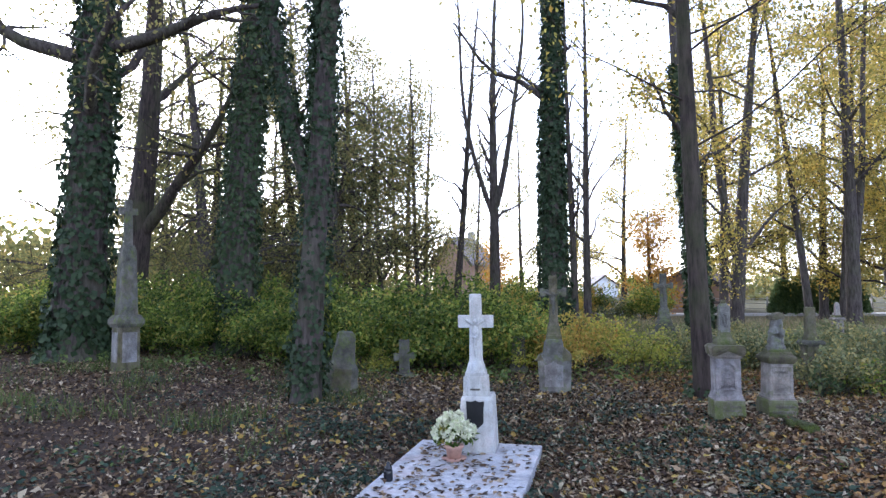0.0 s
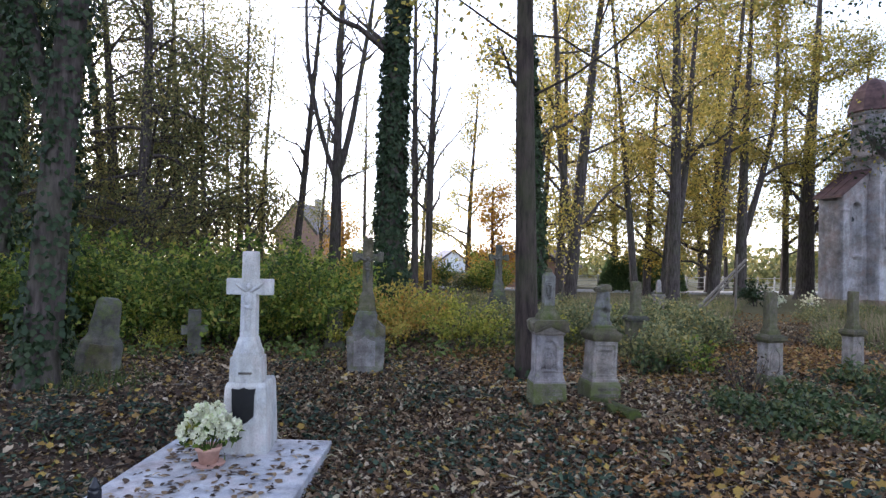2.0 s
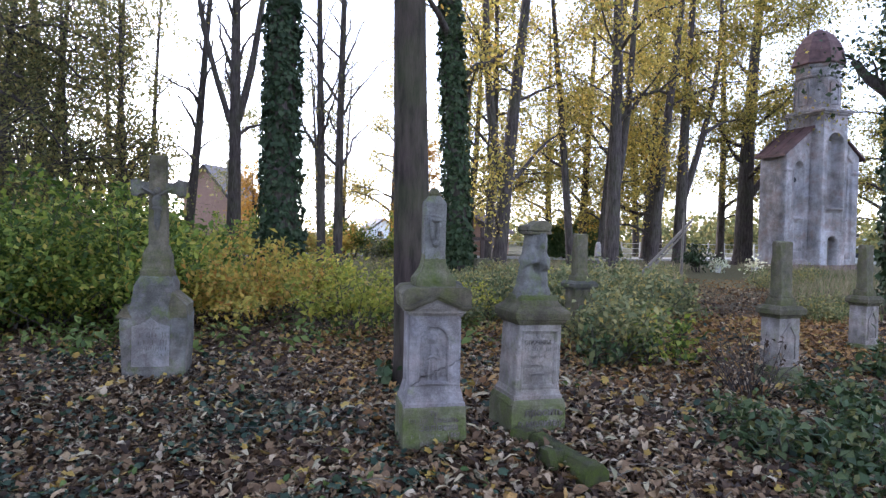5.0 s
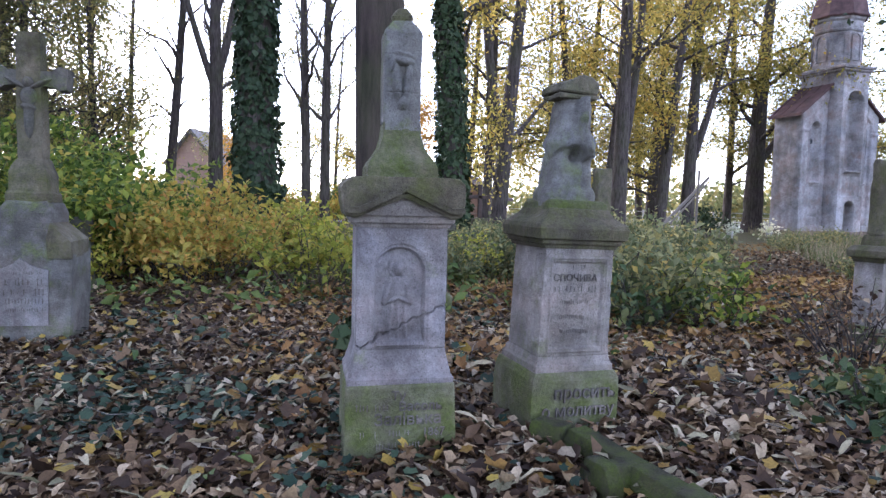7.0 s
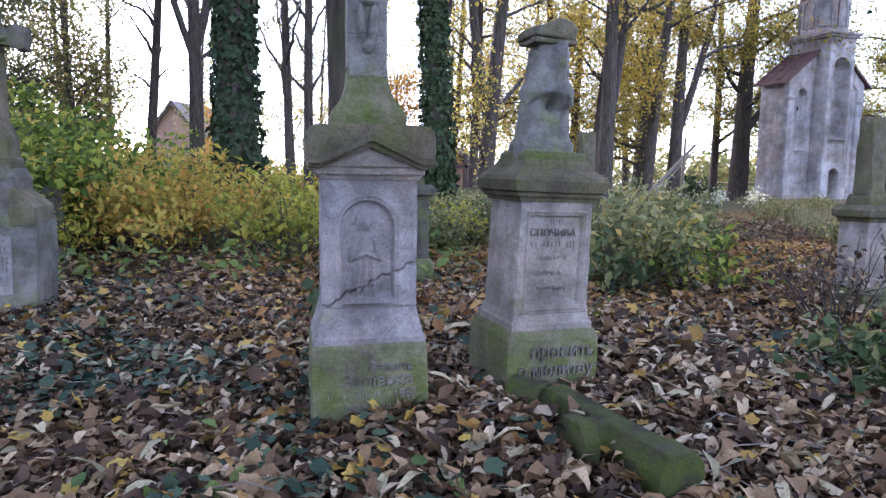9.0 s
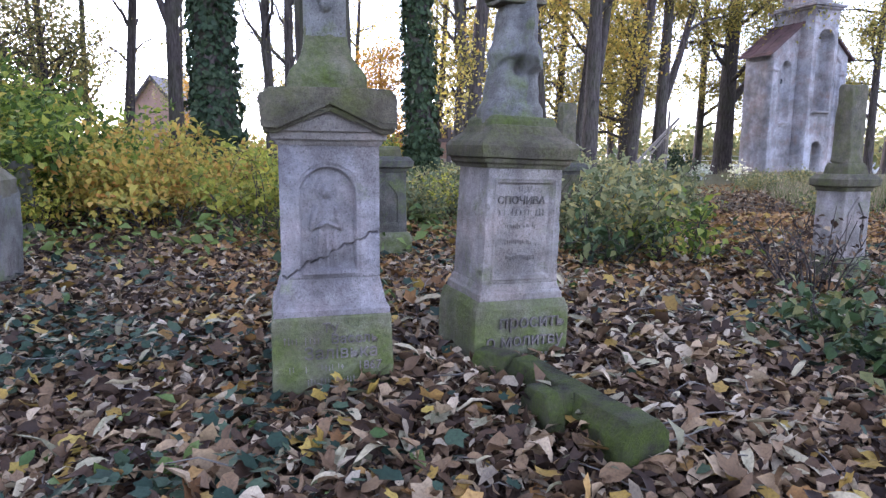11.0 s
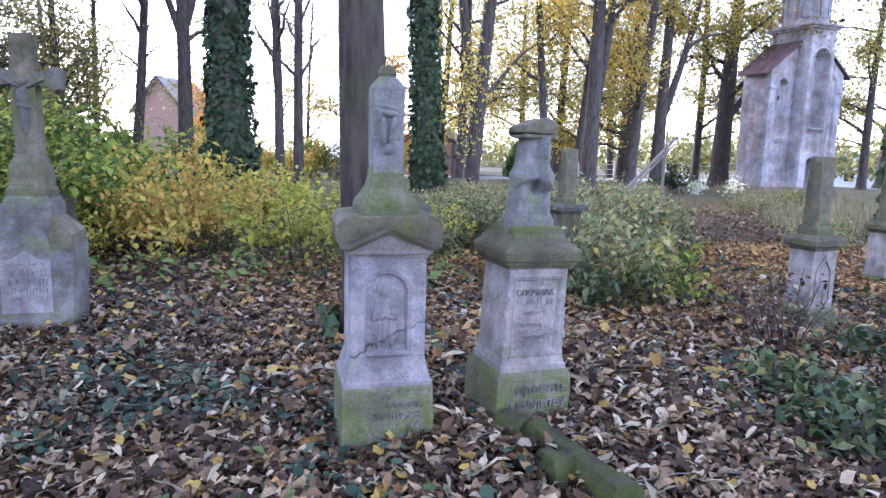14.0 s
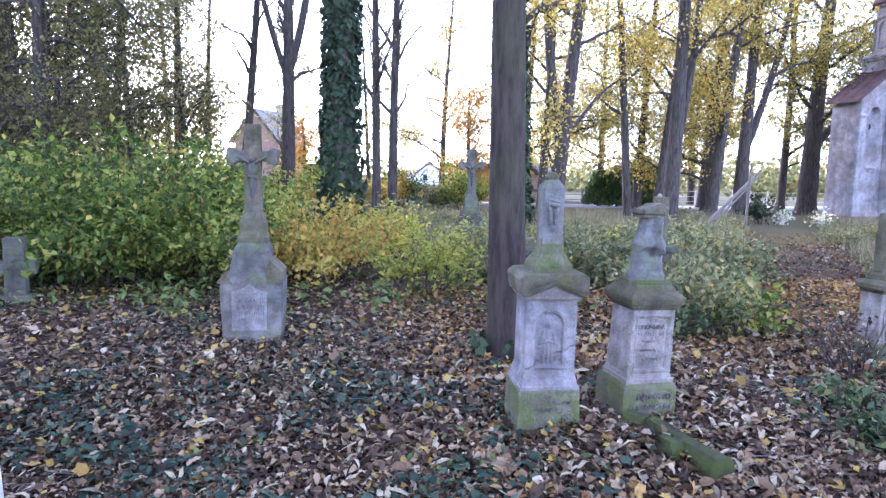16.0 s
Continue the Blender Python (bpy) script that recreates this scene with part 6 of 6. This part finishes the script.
def litter(name, label, material, n, area, size, seed, ratio=0.55, lift=0.03, tilt=0.35, patch=None, fine=True, curl=0.5, shape="oval", low=0.004):
    rng = np.random.default_rng(seed)
    x, y = on_ground(rng, n, *area)
    keep = clear(x, y)
    if patch is not None:
        keep &= patch(x, y, rng)
    x, y = x[keep], y[keep]
    m_ = len(x)
    sz = size * np.minimum(rng.lognormal(0, 0.32, m_), 1.8)
    p = np.stack([x, y, ground_z(x, y) + rng.uniform(low, lift, m_)], -1)
    az = rng.uniform(0, 6.283, m_)
    d = np.stack([np.cos(az), np.sin(az), rng.normal(0, tilt, m_)], -1)
    u = np.array([0, 0, 1.0]) + rng.normal(0, tilt, (m_, 3))
    v_, f_ = lobed(p, d, u, sz, rng, curl) if shape == "lobed" else leaves(p, d, u, sz, sz * ratio * rng.uniform(0.6, 1.3, m_), rng, fine, 0.32, curl)
    ob = tri_mesh(name, v_, f_, material, smooth=bool(fine))
    return tagged(ob, label, "fallen leaves" if "leaves" in name else "plants", kind="stuff")


def patches(scale, level, seed):
    def f_(x, y, rng):
        return np.array([noise.noise(Vector((a_ * scale, b_ * scale, seed))) for a_, b_ in zip(x, y)]) + rng.normal(0, 0.12, len(x)) > level
    return f_


litter("fallen_leaves", "thick carpet of curled brown autumn leaves", LITTER, 34000, (0.9, 7.2, 5.0, 7.5), 0.055, 101, 0.5, tilt=0.42, curl=1.0, lift=0.06, fine="smooth")
litter("fallen_leaves", "carpet of brown autumn leaves round the monuments", LITTER, 32000, (0.0, 8.6, 7.4, 10.2), 0.055, 113, 0.5, tilt=0.42, curl=1.0, lift=0.055, fine="smooth")
litter("fallen_leaves", "scattered brown leaves further off", LITTER, 42000, (-14, 18, 8.0, 19), 0.075, 102, fine=False, tilt=0.5)
litter("fallen_leaves", "broad lobed brown leaves among the litter", LITTER, 9000, (-1.5, 9, 4.8, 11), 0.066, 107, shape="lobed", lift=0.07, tilt=0.35, curl=0.8)
litter("fallen_leaves", "brown leaves around the start of the path", LITTER, 34000, (-9, 7, 1.5, 9.0), 0.055, 103, tilt=0.5, curl=0.8)
litter("yellow_leaves", "freshly fallen yellow maple leaves", LITTER_YELLOW, 4400, (-3, 11, 4.0, 13.0), 0.06, 104, 0.8, shape="lobed", low=0.05, lift=0.08, tilt=0.4, curl=0.4)
litter("ivy_leaves", "patches of trailing ivy over the leaf litter", LITTER_GREEN, 17000, (-6, 9.5, 3.4, 11.5), 0.05, 105, 0.8, 0.10, 0.35, patches(0.75, 0.1, 3.0), shape="lobed", curl=0.25, low=0.04)
litter("ivy_leaves", "dark trailing ivy among the leaves by the white tomb", LITTER_GREEN, 21000, (-2.0, 3.9, 2.6, 8.8), 0.048, 108, 0.8, 0.10, 0.35, patches(1.3, 0.06, 13.0), shape="lobed", curl=0.25, low=0.04)
litter("fallen_leaves", "brown leaves along the foot of the hedge", LITTER, 22000, (-9, 7, 9.8, 14.2), 0.07, 109, tilt=0.5, fine=False)
litter("fallen_leaves", "orange-brown maple leaves drifted over the litter", LITTER_ORANGE, 20000, (3.3, 13, 4.2, 13.0), 0.056, 111, shape="lobed", low=0.03, lift=0.075, tilt=0.38, curl=0.7, patch=patches(0.35, -0.12, 31.0))
litter("fallen_leaves", "dull grey undersides of curled leaves", LITTER_GREY, 9000, (-3, 8, 3.0, 10.5), 0.05, 112, 0.4, 0.065, 0.45, curl=1.1, low=0.02)
litter("fallen_leaves", "orange-brown leaves covering the way between the graves", LITTER_ORANGE, 9000, (6, 19, 8, 23), 0.075, 114, tilt=0.5, fine=False, patch=lambda x_, y_, g_: ~off_path(x_, y_))
litter("fallen_leaves", "brown leaves on the ground where the walk begins", LITTER, 36000, (-11, 12, -5.5, 5.0), 0.07, 115, tilt=0.5, fine=False)
litter("fallen_leaves", "long pale willow-like leaves lying on top", LITTER_PALE, 2200, (0.5, 8.5, 4.6, 9.5), 0.085, 116, 0.26, 0.075, 0.3, curl=0.7, low=0.045, fine="smooth")
litter("herbs", "low green seedlings before the hedge", HERB, 5000, (-9, 6, 10.6, 13.6), 0.10, 110, 0.5, 0.28, 0.6, patches(0.9, 0.05, 19.0), fine=False)
litter("herbs", "tufts of low green herbs", HERB, 9000, (-5, 11, 4.0, 13.0), 0.055, 106, 0.5, 0.12, 0.6, patches(1.1, 0.36, 9.0), curl=0.6)

# leaves on the white slab
rng = np.random.default_rng(120)
m_ = 420
sx3, sy3 = rng.uniform(-0.75, 0.75, m_), rng.uniform(-2.1, 0.45, m_)
p = np.array([(TOMB @ Vector((a_, b_, 0.172))) for a_, b_ in zip(sx3, sy3)])
az = rng.uniform(0, 6.283, m_)
v, f = leaves(p, np.stack([np.cos(az), np.sin(az), np.full(m_, 0.08)], -1), np.array([0, 0, 1.0]) + rng.normal(0, 0.15, (m_, 3)), rng.uniform(0.05, 0.11, m_), rng.uniform(0.03, 0.06, m_), rng, True, 0.15, 0.4)
tagged(tri_mesh("slab_leaves", v, f, LITTER), "dry leaves scattered on the white grave slab", "fallen leaves", kind="stuff")


def grass(name, label, material, n, area, h, seed, patch=None):
    rng = np.random.default_rng(seed)
    x, y = on_ground(rng, n, *area)
    keep = clear(x, y)
    if patch is not None:
        keep &= patch(x, y, rng)
    x, y = x[keep], y[keep]
    m_ = len(x)
    p = np.stack([x, y, ground_z(x, y) - 0.02], -1)
    d = np.array([0, 0, 1.0]) + rng.normal(0, 0.35, (m_, 3))
    v_, f_ = leaves(p, d, random_dirs(rng, m_), h * rng.lognormal(0, 0.3, m_), 0.012 + 0.012 * h, rng, False, 0.1)
    tagged(tri_mesh(name, v_, f_, material), label, "grass", kind="stuff")


grass("dry_grass", "tall dry grass in the overgrown meadow", DRY_GRASS, 24000, (4.5, 27, 13.5, 32), 0.34, 131, lambda x_, y_, g_: off_path(x_, y_))
grass("green_grass", "green weeds in the meadow", GREEN_GRASS, 14000, (3.5, 24, 12, 30), 0.26, 132, lambda x_, y_, g_: off_path(x_, y_))
grass("grass_tuft", "grass at the foot of the ivy trees", GREEN_GRASS, 9000, (-9, -1.5, 5.5, 12), 0.22, 133, patches(0.8, 0.15, 5.0))


def twigs():
    rng = np.random.default_rng(141)
    pieces = []
    for _ in range(700):
        x_, y_ = rng.uniform(-1, 8.5), rng.uniform(4.2, 10)
        if not clear(np.array([x_]), np.array([y_]))[0]:
            continue
        a_, l_g = rng.uniform(0, 6.283), rng.uniform(0.08, 0.4)
        q = np.linspace(0, 1, 4)[:, None]
        p_ = np.array([x_, y_, gz(x_, y_) + 0.045]) + q * l_g * np.array([math.cos(a_), math.sin(a_), rng.uniform(-0.05, 0.2)]) + rng.normal(0, 0.01, (4, 3))
        pieces.append(tube(p_, np.linspace(0.004, 0.002, 4), 4))
    v_, f_ = gather(pieces)
    tagged(tri_mesh("twigs", v_, f_, WOOD), "thin dry twigs scattered over the leaf litter", "twigs", kind="stuff")


twigs()
